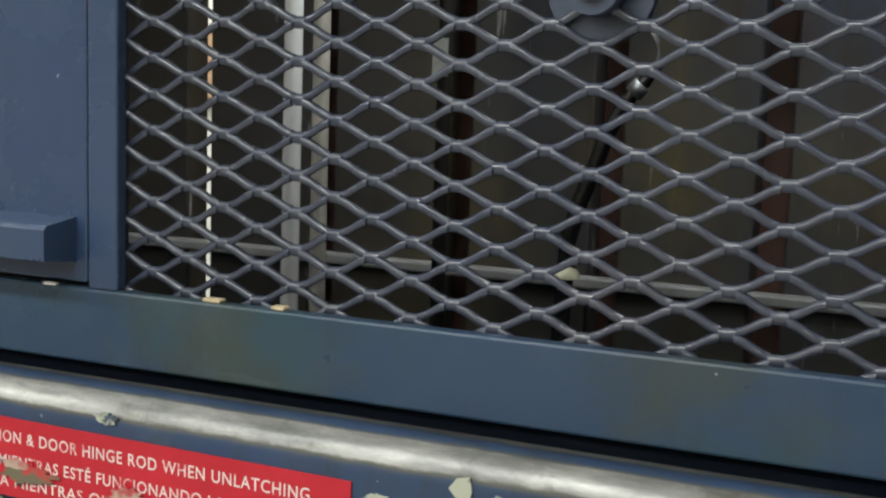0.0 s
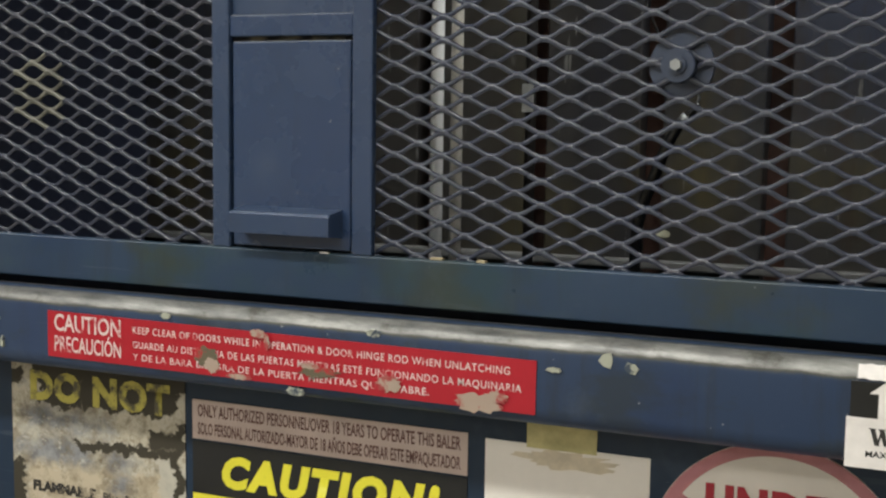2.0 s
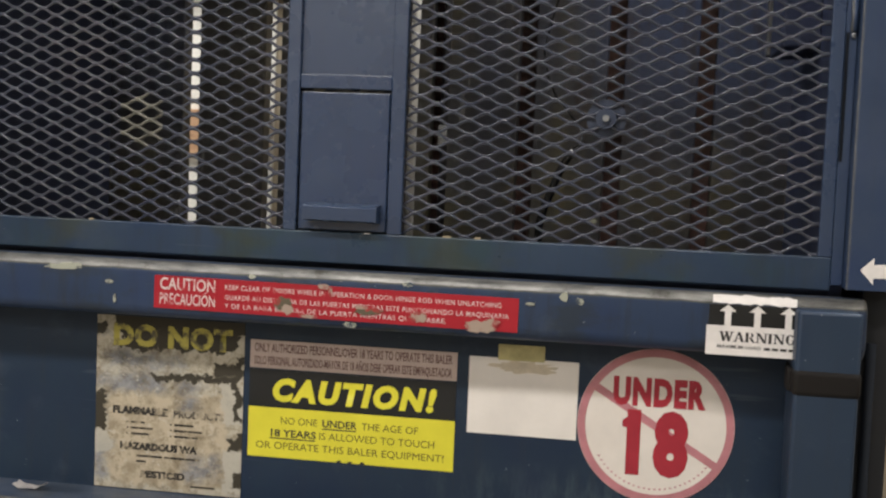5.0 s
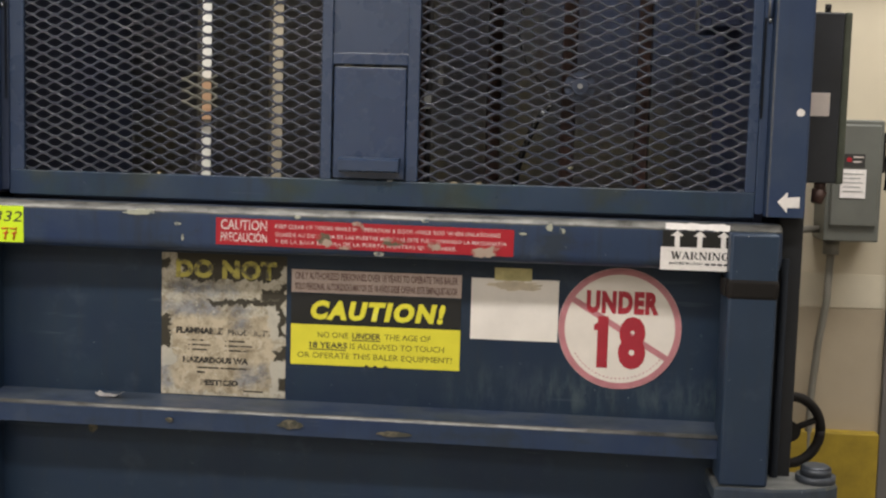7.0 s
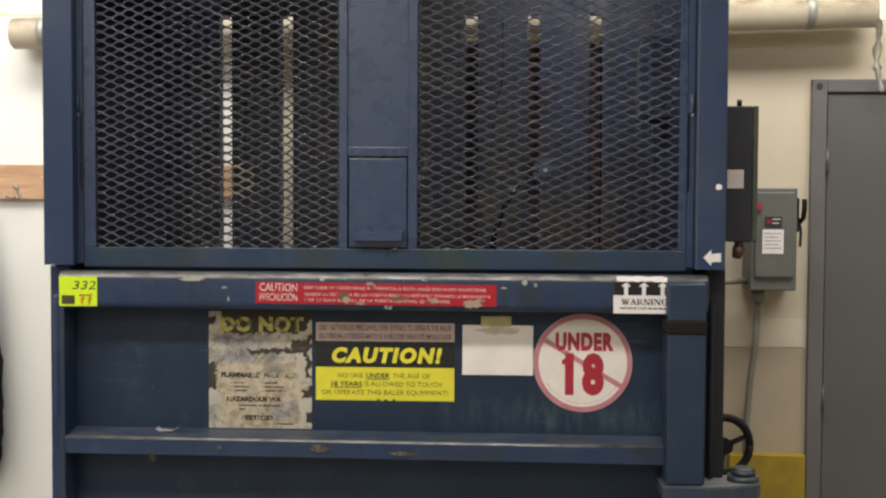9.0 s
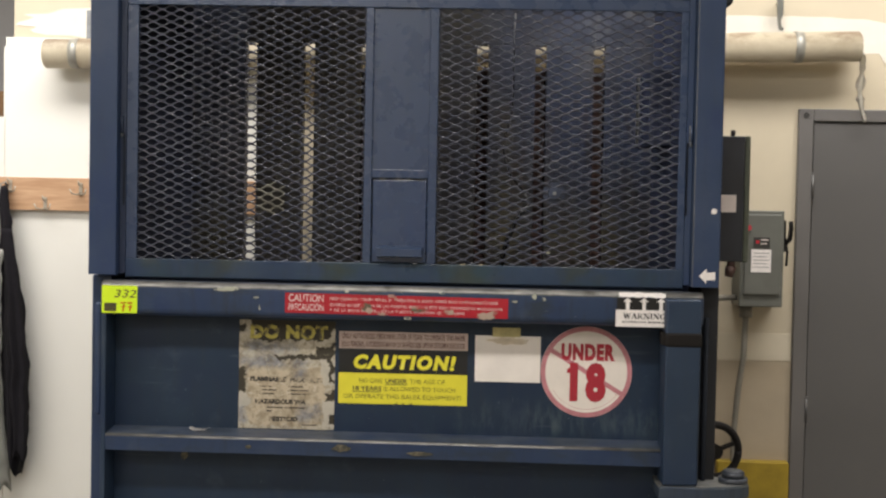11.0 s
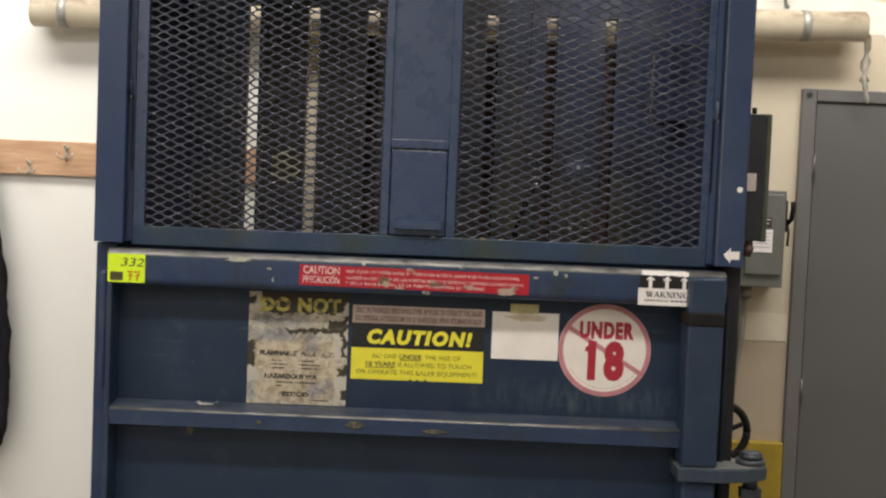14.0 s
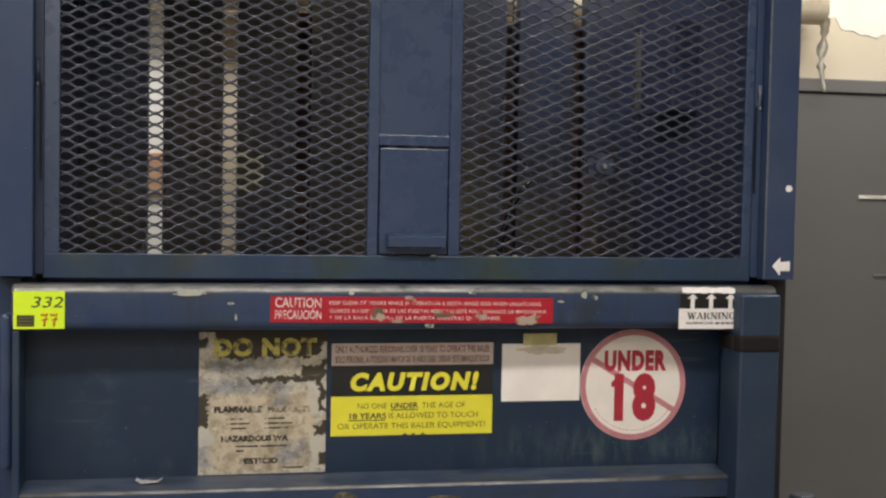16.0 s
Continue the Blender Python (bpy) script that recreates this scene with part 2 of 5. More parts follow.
M_BROWNINK = plain("brown_ink", (0.15, 0.070, 0.060), 0.6, 0.2, 60)
M_SIGNBLACK = plain("sign_black", (0.010, 0.010, 0.010), 0.45, 0.3, 20)
M_SIGNYELLOW = plain("sign_yellow", (0.77, 0.70, 0.045), 0.42, 0.08, 18)
M_INK = plain("ink", (0.030, 0.028, 0.025), 0.6, 0.2, 60)
M_OLIVEINK = plain("olive_ink", (0.14, 0.118, 0.014), 0.6, 0.2, 60)
M_DISC = plain("disc_white", (0.82, 0.75, 0.68), 0.45, 0.07, 16)
M_RING = plain("faded_red_ring", (0.55, 0.225, 0.25), 0.5, 0.2, 26)
M_REDINK = plain("red_ink", (0.40, 0.022, 0.040), 0.5, 0.12, 40)
M_GREEN = plain("lime_label", (0.66, 0.88, 0.015), 0.5, 0.06, 30)
M_ORANGE = plain("orange_ink", (0.80, 0.14, 0.015), 0.6)
M_HOOK = plain("pale_hook_metal", (0.50, 0.45, 0.37), 0.4, 0.2, 40, 0.4)
M_TAG = plain("grey_tag", (0.26, 0.26, 0.25), 0.6, 0.2, 60)
M_STICKER = plain("blank_sticker", (0.70, 0.61, 0.56), 0.5, 0.08, 30)
M_GREYCLOTH = plain("grey_cloth", (0.30, 0.30, 0.27), 0.9, 0.25, 14, 0, 400, 0.5, 0.2)
M_BLACKCLOTH = plain("black_cloth", (0.012, 0.011, 0.014), 0.95, 0.3, 14, 0, 400, 0.5, 0.2)
M_PLASTIC = plain("torn_plastic", (0.80, 0.77, 0.70), 0.15, 0.15, 30)
M_BROWN = plain("rust_brown_panel", (0.078, 0.036, 0.026), 0.7, 0.5, 5)
M_CARD = plain("cardboard", (0.30, 0.17, 0.08), 0.8, 0.2, 8)
M_GREYFAR = plain("far_grey", (0.30, 0.30, 0.30), 0.8, 0.1, 3)


def torn_ink(name, colour, under, lo=0.50, hi=0.56):
    """Printed ink, scratched off in patches."""
    m, nt, b = nodes_of(name)
    k = step(nt, noise_of(nt, 38, 6, 0.7), lo, hi)
    nt.links.new(mix(nt, k, colour, under), b.inputs["Base Color"])
    b.inputs["Roughness"].default_value = 0.6
    return m


def wood():
    m, nt, b = nodes_of("pine_board")
    grain = noise_of(nt, 5, 6, 0.65, (1.2, 8, 14))
    knots = step(nt, noise_of(nt, 9, 2, 0.5, (1, 1, 1.6)), 0.70, 0.78)
    col = ramp(nt, grain, [(0.3, (0.42, 0.235, 0.125)), (0.7, (0.60, 0.385, 0.235))])
    col = mix(nt, knots, col, (0.14, 0.06, 0.03))
    nt.links.new(col, b.inputs["Base Color"])
    b.inputs["Roughness"].default_value = 0.6
    bump(nt, b, grain, 0.25)
    return m


def dirty_plate():
    """The chamber's back: old blue paint under olive grease and rust, grey dust towards the top, shade painted in at
    the left.
    """
    m, nt, b = nodes_of("greasy_plate")
    a = noise_of(nt, 2.2, 4, 0.6, (1.6, 1.6, 0.7))
    c = noise_of(nt, 9, 5, 0.7, (2, 2, 0.5))
    col = ramp(nt, a, [(0.34, (0.078, 0.064, 0.024)), (0.46, (0.037, 0.034, 0.028)), (0.62, (0.029, 0.030, 0.040))])
    old = mul(nt, mul(nt, height_mask(nt, -0.45, -0.10, "X"), height_mask(nt, 1.62, 1.90)), step(nt, a, 0.15, 0.42))
    col = mix(nt, mul(nt, old, 0.9), col, (0.046, 0.066, 0.132))
    col = mix(nt, mul(nt, step(nt, c, 0.52, 0.70), 0.8), col, (0.036, 0.022, 0.013))
    col = mix(nt, mul(nt, step(nt, noise_of(nt, 5, 4, 0.6, (3, 3, 0.4)), 0.52, 0.66), 0.7), col, (0.028, 0.030, 0.032))
    dust = ramp(nt, noise_of(nt, 7, 6, 0.7), [(0.36, (0.050, 0.058, 0.080)), (0.50, (0.095, 0.110, 0.155)), (0.66, (0.22, 0.215, 0.21))])
    col = mix(nt, mul(nt, mul(nt, height_mask(nt, 2.06, 2.34), height_mask(nt, -0.50, -0.20, "X")), step(nt, noise_of(nt, 4, 5, 0.65), 0.36, 0.56)), col, dust)
    # the unlit left of the chamber, darkened in the colour
    left_shade = mul(nt, height_mask(nt, -0.45, -0.80, "X"), step(nt, noise_of(nt, 3, 5, 0.65, (1.5, 1.5, 0.5)), 0.25, 0.45))
    col = mix(nt, mul(nt, left_shade, 0.8), col, (0.016, 0.014, 0.012))
    left = mul(nt, mul(nt, height_mask(nt, -1.22, -1.26, "X"), height_mask(nt, 1.60, 2.15)), step(nt, noise_of(nt, 6, 5, 0.65, (2, 2, 0.6)), 0.32, 0.50))
    col = mix(nt, mul(nt, left, 0.9), col, (0.075, 0.095, 0.155))
    scratch = mul(nt, step(nt, noise_of(nt, 14, 4, 0.6, (5, 5, 0.45)), 0.66, 0.69), step(nt, noise_of(nt, 6, 3), 0.48, 0.58))
    col = mix(nt, mul(nt, scratch, 0.7), col, (0.26, 0.26, 0.25))
    col = mix(nt, step(nt, noise_of(nt, 24, 5, 0.7), 0.72, 0.74), col, (0.36, 0.36, 0.36))
    nt.links.new(col, b.inputs["Base Color"])
    b.inputs["Roughness"].default_value = 0.45
    bump(nt, b, c, 0.3)
    return m


def peeled():
    """The half-peeled sign: cream paper, blue-grey smears, and dark torn holes."""
    m, nt, b = nodes_of("peeled_sign")
    tc = nt.nodes.new("ShaderNodeTexCoord")
    sp = nt.nodes.new("ShaderNodeSeparateXYZ")
    nt.links.new(tc.outputs["Object"], sp.inputs[0])

    def wobble(sock, scale, amount, stretch):
        n = noise_of(nt, scale, 6, 0.68, stretch)
        k = nt.nodes.new("ShaderNodeMath")
        k.operation = "MULTIPLY_ADD"
        nt.links.new(n, k.inputs[0])
        k.inputs[1].default_value = amount
        k.inputs[2].default_value = -amount / 2
        a = nt.nodes.new("ShaderNodeMath")
        nt.links.new(sock, a.inputs[0])
        nt.links.new(k.outputs[0], a.inputs[1])
        return a.outputs[0]

    gx, gz = wobble(sp.outputs["X"], 28, 0.055, (1, 1, 1.4)), wobble(sp.outputs["Z"], 33, 0.050, (1.3, 1, 1))

    def area(u0, u1, v0, v1, soft):
        """A patch between fractions of the sign's width and height, with torn borders."""
        x0, x1, z1, z0 = -1.108 + 0.276 * u0, -1.108 + 0.276 * u1, 1.361 - 0.312 * v0, 1.361 - 0.312 * v1
        return mul(nt, mul(nt, step(nt, gx, x0 - soft, x0 + soft), step(nt, gx, x1 + soft, x1 - soft)),
                   mul(nt, step(nt, gz, z0 - soft, z0 + soft), step(nt, gz, z1 + soft, z1 - soft)))

    blot = noise_of(nt, 24, 5, 0.7)
    col = ramp(nt, blot, [(0.36, (0.17, 0.14, 0.09)), (0.45, (0.38, 0.335, 0.255)), (0.55, (0.52, 0.47, 0.37)), (0.68, (0.34, 0.32, 0.28))])
    col = mix(nt, area(0.10, 0.90, 0.43, 0.97, 0.003), col, ramp(nt, noise_of(nt, 30, 5, 0.65), [(0.36, (0.34, 0.28, 0.19)), (0.55, (0.52, 0.44, 0.32))]))
    grey = noise_of(nt, 15, 5, 0.65, (1, 1, 1.7))
    for u0, u1, v0, v1 in ((0.06, 0.62, 0.20, 0.30), (0.02, 0.48, 0.32, 0.44), (0.56, 0.70, 0.34, 0.54), (0.0, 0.10, 0.72, 0.95), (0.62, 0.88, 0.78, 0.93)):
        col = mix(nt, mul(nt, mul(nt, area(u0, u1, v0, v1, 0.010), step(nt, grey, 0.36, 0.56)), 0.9), col, ramp(nt, noise_of(nt, 40, 4, 0.6), [(0.38, (0.11, 0.115, 0.13)), (0.6, (0.27, 0.275, 0.29))]))
    col = mix(nt, mul(nt, step(nt, noise_of(nt, 62, 5, 0.75), 0.52, 0.62), 0.55), col, (0.19, 0.15, 0.09))
    col = mix(nt, mul(nt, step(nt, noise_of(nt, 48, 5, 0.75, (1, 1, 1.6)), 0.56, 0.66), 0.6), col, (0.62, 0.58, 0.50))
    for u0, u1, v0, v1 in ((0.86, 1.1, 0.36, 0.58), (0.88, 1.1, 0.74, 0.98), (-0.1, 0.10, 0.66, 0.80)):
        col = mix(nt, mul(nt, area(u0, u1, v0, v1, 0.002), 0.8), col, (0.50, 0.47, 0.40))
    for u0, u1, v0, v1 in ((0.13, 1.1, -0.2, 0.085), (0.16, 0.42, 0.05, 0.195), (0.42, 0.96, 0.05, 0.18), (-0.1, 0.07, 0.03, 0.10), (0.38, 0.97, 0.315, 0.360), (0.82, 0.96, 0.235, 0.315), (0.94, 0.99, 0.20, 0.56), (-0.1, 0.075, 0.45, 0.66), (0.965, 1.1, 0.62, 0.72), (0.95, 1.1, 0.86, 0.95), (0.90, 1.0, 0.66, 0.74), (0.30, 0.46, 0.10, 0.16), (0.60, 0.72, 0.10, 0.15)):
        col = mix(nt, area(u0, u1, v0, v1, 0.0012), col, (0.040, 0.033, 0.020))
    nt.links.new(col, b.inputs["Base Color"])
    b.inputs["Roughness"].default_value = 0.7
    bump(nt, b, blot, 0.5)
    return m


def stained_pipe():
    """Cream pipe jacket with brown dust on its upper side."""
    m, nt, b = nodes_of("stained_jacket")
    a, c = noise_of(nt, 8, 5, 0.65), noise_of(nt, 60, 4)
    col = ramp(nt, a, [(0.3, (0.47, 0.405, 0.295)), (0.7, (0.60, 0.535, 0.41))])
    ge = nt.nodes.new("ShaderNodeNewGeometry")
    sp = nt.nodes.new("ShaderNodeSeparateXYZ")
    nt.links.new(ge.outputs["Normal"], sp.inputs[0])
    dust = mul(nt, step(nt, sp.outputs["Z"], -0.15, 0.55), step(nt, noise_of(nt, 7, 6, 0.7, (1, 2, 2)), 0.46, 0.62))
    col = mix(nt, mul(nt, dust, 0.75), col, (0.20, 0.13, 0.08))
    nt.links.new(col, b.inputs["Base Color"])
    b.inputs["Roughness"].default_value = 0.55
    bump(nt, b, c, 0.3)
    return m


M_WOOD, M_SLAT, M_PEEL = wood(), dirty_plate(), peeled()
M_WORNSTRAND = plain("worn_strand", (0.17, 0.165, 0.14), 0.4, 0.6, 45, 0.2)
M_LABELINK = torn_ink("label_ink", (0.64, 0.52, 0.50), (0.44, 0.05, 0.055), 0.55, 0.64)
M_SMEARRED = torn_ink("smear_on_red", (0.12, 0.10, 0.062), (0.40, 0.030, 0.032), 0.50, 0.58)
M_TORNRED = torn_ink("tear_on_red", (0.38, 0.29, 0.23), (0.34, 0.05, 0.05), 0.50, 0.60)
M_RESIDUE = torn_ink("residue_on_blue", (0.38, 0.385, 0.31), (0.045, 0.060, 0.085), 0.54, 0.62)
M_GLUE = torn_ink("glue_on_blue", (0.050, 0.048, 0.036), (0.15, 0.13, 0.085), 0.50, 0.62)
M_TORNYELLOW = torn_ink("torn_yellow_ink", (0.50, 0.43, 0.085), (0.10, 0.086, 0.050), 0.47, 0.58)
M_ERASEDINK = torn_ink("erased_ink", (0.05, 0.042, 0.034), (0.38, 0.32, 0.23), 0.46, 0.54)
M_FADEDINK = torn_ink("faded_ink", (0.026, 0.022, 0.018), (0.36, 0.30, 0.21), 0.53, 0.62)


# ---------------------------------------------------------------- helpers
def thing(name, x, y, z, label, category, kind="", group=""):
    e = new(name)
    e.empty_display_size = 0.05
    e.location = (x, y, z)
    return tagged(e, label, category, group, kind)


def part(name, bm, material, parent=None, label=""):
    me = bpy.data.meshes.new(name)
    bm.normal_update()
    bm.to_mesh(me)
    bm.free()
    me.materials.append(material)
    ob = new(name, me)
    if parent:
        ob.parent = parent
        ob.matrix_parent_inverse = Matrix.Translation(parent.location).inverted()
    if label:
        tagged(ob, label)
    return ob


def box(bm, x0, x1, y0, y1, z0, z1, bevel=0.0, seg=2):
    m = Matrix.LocRotScale(((x0 + x1) / 2, (y0 + y1) / 2, (z0 + z1) / 2), None, (x1 - x0, y1 - y0, z1 - z0))
    vs = bmesh.ops.create_cube(bm, size=1.0, matrix=m)["verts"]
    if bevel:
        es = list({e for v in vs for e in v.link_edges})
        r = bmesh.ops.bevel(bm, geom=es, offset=bevel, segments=seg, profile=0.5, affect="EDGES")
        if seg > 2:
            for f in r["faces"]:
                f.smooth = True
    return bm


def bx(*a, **k):
    return box(bmesh.new(), *a, **k)


def cyl(bm, p, q, r, n=24, r2=None, smooth=True):
    p, q = Vector(p), Vector(q)
    d = q - p
    m = Matrix.Translation((p + q) / 2) @ d.to_track_quat("Z", "Y").to_matrix().to_4x4()
    res = bmesh.ops.create_cone(bm, cap_ends=True, segments=n, radius1=r, radius2=r if r2 is None else r2, depth=d.length, matrix=m)
    if smooth:
        for f in {f for v in res["verts"] for f in v.link_faces}:
            f.smooth = len(f.verts) == 4
    return bm


def tube(bm, pts, r, n=10):
    """A round tube along points."""
    pts = [Vector(p) for p in pts]
    rings = []
    for i, p in enumerate(pts):
        d = (pts[min(i + 1, len(pts) - 1)] - pts[max(i - 1, 0)]).normalized()
        q = d.to_track_quat("Z", "Y")
        rr = r[i] if isinstance(r, (list, tuple)) else r
        rings.append([bm.verts.new(p + q @ Vector((rr * math.cos(a), rr * math.sin(a), 0))) for a in (2 * math.pi * k / n for k in range(n))])
    for a, b in zip(rings, rings[1:]):
        for k in range(n):
            f = bm.faces.new((a[k], a[(k + 1) % n], b[(k + 1) % n], b[k]))
            f.smooth = True
    bm.faces.new(rings[0][::-1])
    bm.faces.new(rings[-1])
    return bm


def blob(bm, x, z, y, rx, rz, thick, seed, n=18, rag=0.3):
    """A ragged thin patch lying on a plane that faces the room."""
    rnd = random.Random(seed)
    ring = []
    for k in range(n):
        a = 2 * math.pi * k / n
        r = 1 - rag * rnd.random()
        ring.append((x + rx * r * math.cos(a), z + rz * r * math.sin(a)))
    fr = [bm.verts.new((px, y - thick, pz)) for px, pz in ring]
    bk = [bm.verts.new((px, y, pz)) for px, pz in ring]
    bm.faces.new(fr[::-1])
    for k in range(n):
        bm.faces.new((fr[k], fr[(k + 1) % n], bk[(k + 1) % n], bk[k]))
    bmesh.ops.recalc_face_normals(bm, faces=bm.faces[:])
    return bm


def lettering(name, text, x, z, y, height, material, parent, width=None, align="LEFT", fat=0.0, slant=0.0, turn=0.0, label="", gap=1.0):
    """Words as thin raised ink that face the room; x, z: the baseline's start or middle."""
    cu = bpy.data.curves.new(name, "FONT")
    cu.body, cu.size, cu.align_x, cu.offset, cu.shear, cu.resolution_u, cu.space_character = text, 1.0, align, fat, slant, 3, gap
    ob = bpy.data.objects.new(name, cu)
    scene.collection.objects.link(ob)
    dg = bpy.context.evaluated_depsgraph_get()
    me = bpy.data.meshes.new_from_object(ob.evaluated_get(dg))
    bpy.data.objects.remove(ob)
    co = np.array([v.co[:] for v in me.vertices])
    w, cap = co[:, 0].max() - co[:, 0].min(), 0.70
    sz = height / cap
    sx = width / w if width else sz
    if align == "LEFT":
        co[:, 0] -= co[:, 0].min()
    ca, sa = math.cos(radians(turn)), math.sin(radians(turn))
    for v, c in zip(me.vertices, co):
        u, t = c[0] * sx, c[1] * sz
        v.co = (x + u * ca - t * sa, y, z + u * sa + t * ca)
    me.materials.append(material)
    ob = new(name, me)
    ob.parent = parent
    if parent.type == "EMPTY":
        ob.matrix_parent_inverse = Matrix.Translation(parent.location).inverted()
    return tagged(ob, label) if label else ob


# ---------------------------------------------------------------- the room
WALL = 1.95
tagged(part("floor", bx(-6.5, 4.5, -6.5, 6.0, -0.15, 0.0), M_FLOOR), "worn grey concrete floor", "floor", kind="structure")
tagged(part("ceiling", bx(-6.5, 4.5, -6.5, 6.0, CEIL, CEIL + 0.15), M_CEIL), "plain off-white ceiling", "ceiling", kind="structure")
DX0, DX1, DZ = 0.835, 1.755, 2.05
bm = bmesh.new()
box(bm, -2.265, 0.785, WALL, WALL + 0.16, 0, CEIL)
box(bm, 0.785, 1.80, WALL, WALL + 0.16, 2.095, CEIL)
box(bm, 1.80, 4.5, WALL, WALL + 0.16, 0, CEIL)
tagged(part("wall_north", bm, M_CREAM), "cream painted wall with patched spots", "wall", kind="structure")
tagged(part("wall_south", bx(-6.5, 4.5, -6.66, -6.5, 0, CEIL), M_CREAM), "cream painted wall", "wall", kind="structure")
# unseen dado, added so reflections in the gate darken lower down
tagged(part("dado", bx(-6.5, 4.5, -6.5, -6.497, 0.0, 1.125), M_TAN), "tan painted lower part of the wall", "dado", kind="structure")
tagged(part("wall_east", bx(4.5, 4.66, -6.5, 6.0, 0, CEIL), M_CREAM), "cream painted wall", "wall", kind="structure")
tagged(part("wall_west", bx(-6.66, -6.5, -6.5, 6.0, 0, CEIL), M_CREAM), "cream painted wall", "wall", kind="structure")
tagged(part("wall_far", bx(-6.5, 4.5, 5.0, 5.16, 0, CEIL), M_GREYFAR), "grey wall at the back of the next room", "wall", kind="structure")

# grey steel door in its frame
door = thing("door_1", DX0, WALL, 0, "grey painted steel door, closed, in a grey frame", "door", "structure")
part("door_slab", bx(DX0 + 0.004, DX1, WALL - 0.012, WALL + 0.035, 0.01, DZ - 0.004, bevel=0.002), M_GREYDOOR, door)
bm = bmesh.new()
box(bm, 0.780, DX0, WALL - 0.022, WALL + 0.10, 0, 2.097, bevel=0.004)
box(bm, DX1 + 0.004, 1.81, WALL - 0.022, WALL + 0.10, 0, 2.097, bevel=0.004)
box(bm, DX0, DX1 + 0.004, WALL - 0.022, WALL + 0.10, DZ, 2.097, bevel=0.004)
part("door_frame", bm, M_GREYFRAME, door)
for hz in (1.80, 0.94, 0.25):
    bm = bmesh.new()
    cyl(bm, (DX0 + 0.002, WALL - 0.024, hz - 0.045), (DX0 + 0.002, WALL - 0.024, hz + 0.045), 0.0045, 12)
    box(bm, DX0 - 0.004, DX0 + 0.010, WALL - 0.0235, WALL - 0.012, hz - 0.055, hz + 0.055, bevel=0.001)
    part("hinge", bm, M_GREYDOOR, door)
bm = bmesh.new()
cyl(bm, (0.806, WALL - 0.026, 2.072), (0.806, WALL - 0.020, 2.072), 0.011, 14)
part("screw", bm, M_INK, door)
part("trim_strip", bx(1.185, 1.50, WALL - 0.018, WALL - 0.012, 1.680, 1.692), M_IVORY, door, "thin cream strip")
part("trim_strip", bx(1.255, 1.50, WALL - 0.018, WALL - 0.012, 1.405, 1.411), M_STEEL, door, "thin pale strip")

# white boards on the wall, coat rail, garments
tagged(part("wall_panel", bx(-2.292, -1.19, WALL - 0.012, WALL - 0.001, 0.02, 2.325), M_WHITE), "tall white sheet board fixed to the wall", "panel", kind="structure")
tagged(part("wall_panel", bx(-2.52, -2.298, WALL - 0.008, WALL + 0.004, 0.02, 2.015), M_WHITE), "lower white sheet board beside the tall one", "panel", kind="structure")
tagged(part("wall_panel", bx(-2.303, -2.295, WALL - 0.004, WALL + 0.02, 1.45, 2.29), M_WHITE), "white board edge", "panel", kind="structure")
rail = thing("coat_rail", -1.76, WALL - 0.02, 1.655, "raw pine coat rail board with wire hooks", "coat rail")
part("board", bx(-2.322, -1.20, WALL - 0.033, WALL - 0.013, 1.652, 1.780, bevel=0.002), M_WOOD, rail)
for hx, hz in ((-2.262, 1.742), (-1.985, 1.735), (-2.124, 1.676)):
    bm = bmesh.new()
    y0 = WALL - 0.034
    box(bm, hx - 0.007, hx + 0.007, y0 - 0.004, y0, hz - 0.022, hz + 0.028, bevel=0.001)
    for s in (-1, 1):
        tube(bm, [(hx, y0 - 0.004, hz - 0.012), (hx + s * 0.012, y0 - 0.018, hz - 0.020), (hx + s * 0.026, y0 - 0.030, hz - 0.014), (hx + s * 0.032, y0 - 0.034, hz + 0.002)], 0.003, 8)
    tube(bm, [(hx, y0 - 0.004, hz + 0.015), (hx, y0 - 0.025, hz + 0.018), (hx, y0 - 0.034, hz + 0.034)], 0.003, 8)
    part("hook", bm, M_HOOK, rail)


def drape(bm, cols, rows, fn):
    grid = [[bm.verts.new(fn(i / cols, j / rows)) for i in range(cols + 1)] for j in range(rows + 1)]
    for a, b in zip(grid, grid[1:]):
        for k in range(cols):
            bm.faces.new((a[k], a[k + 1], b[k + 1], b[k])).smooth = True
    return bm


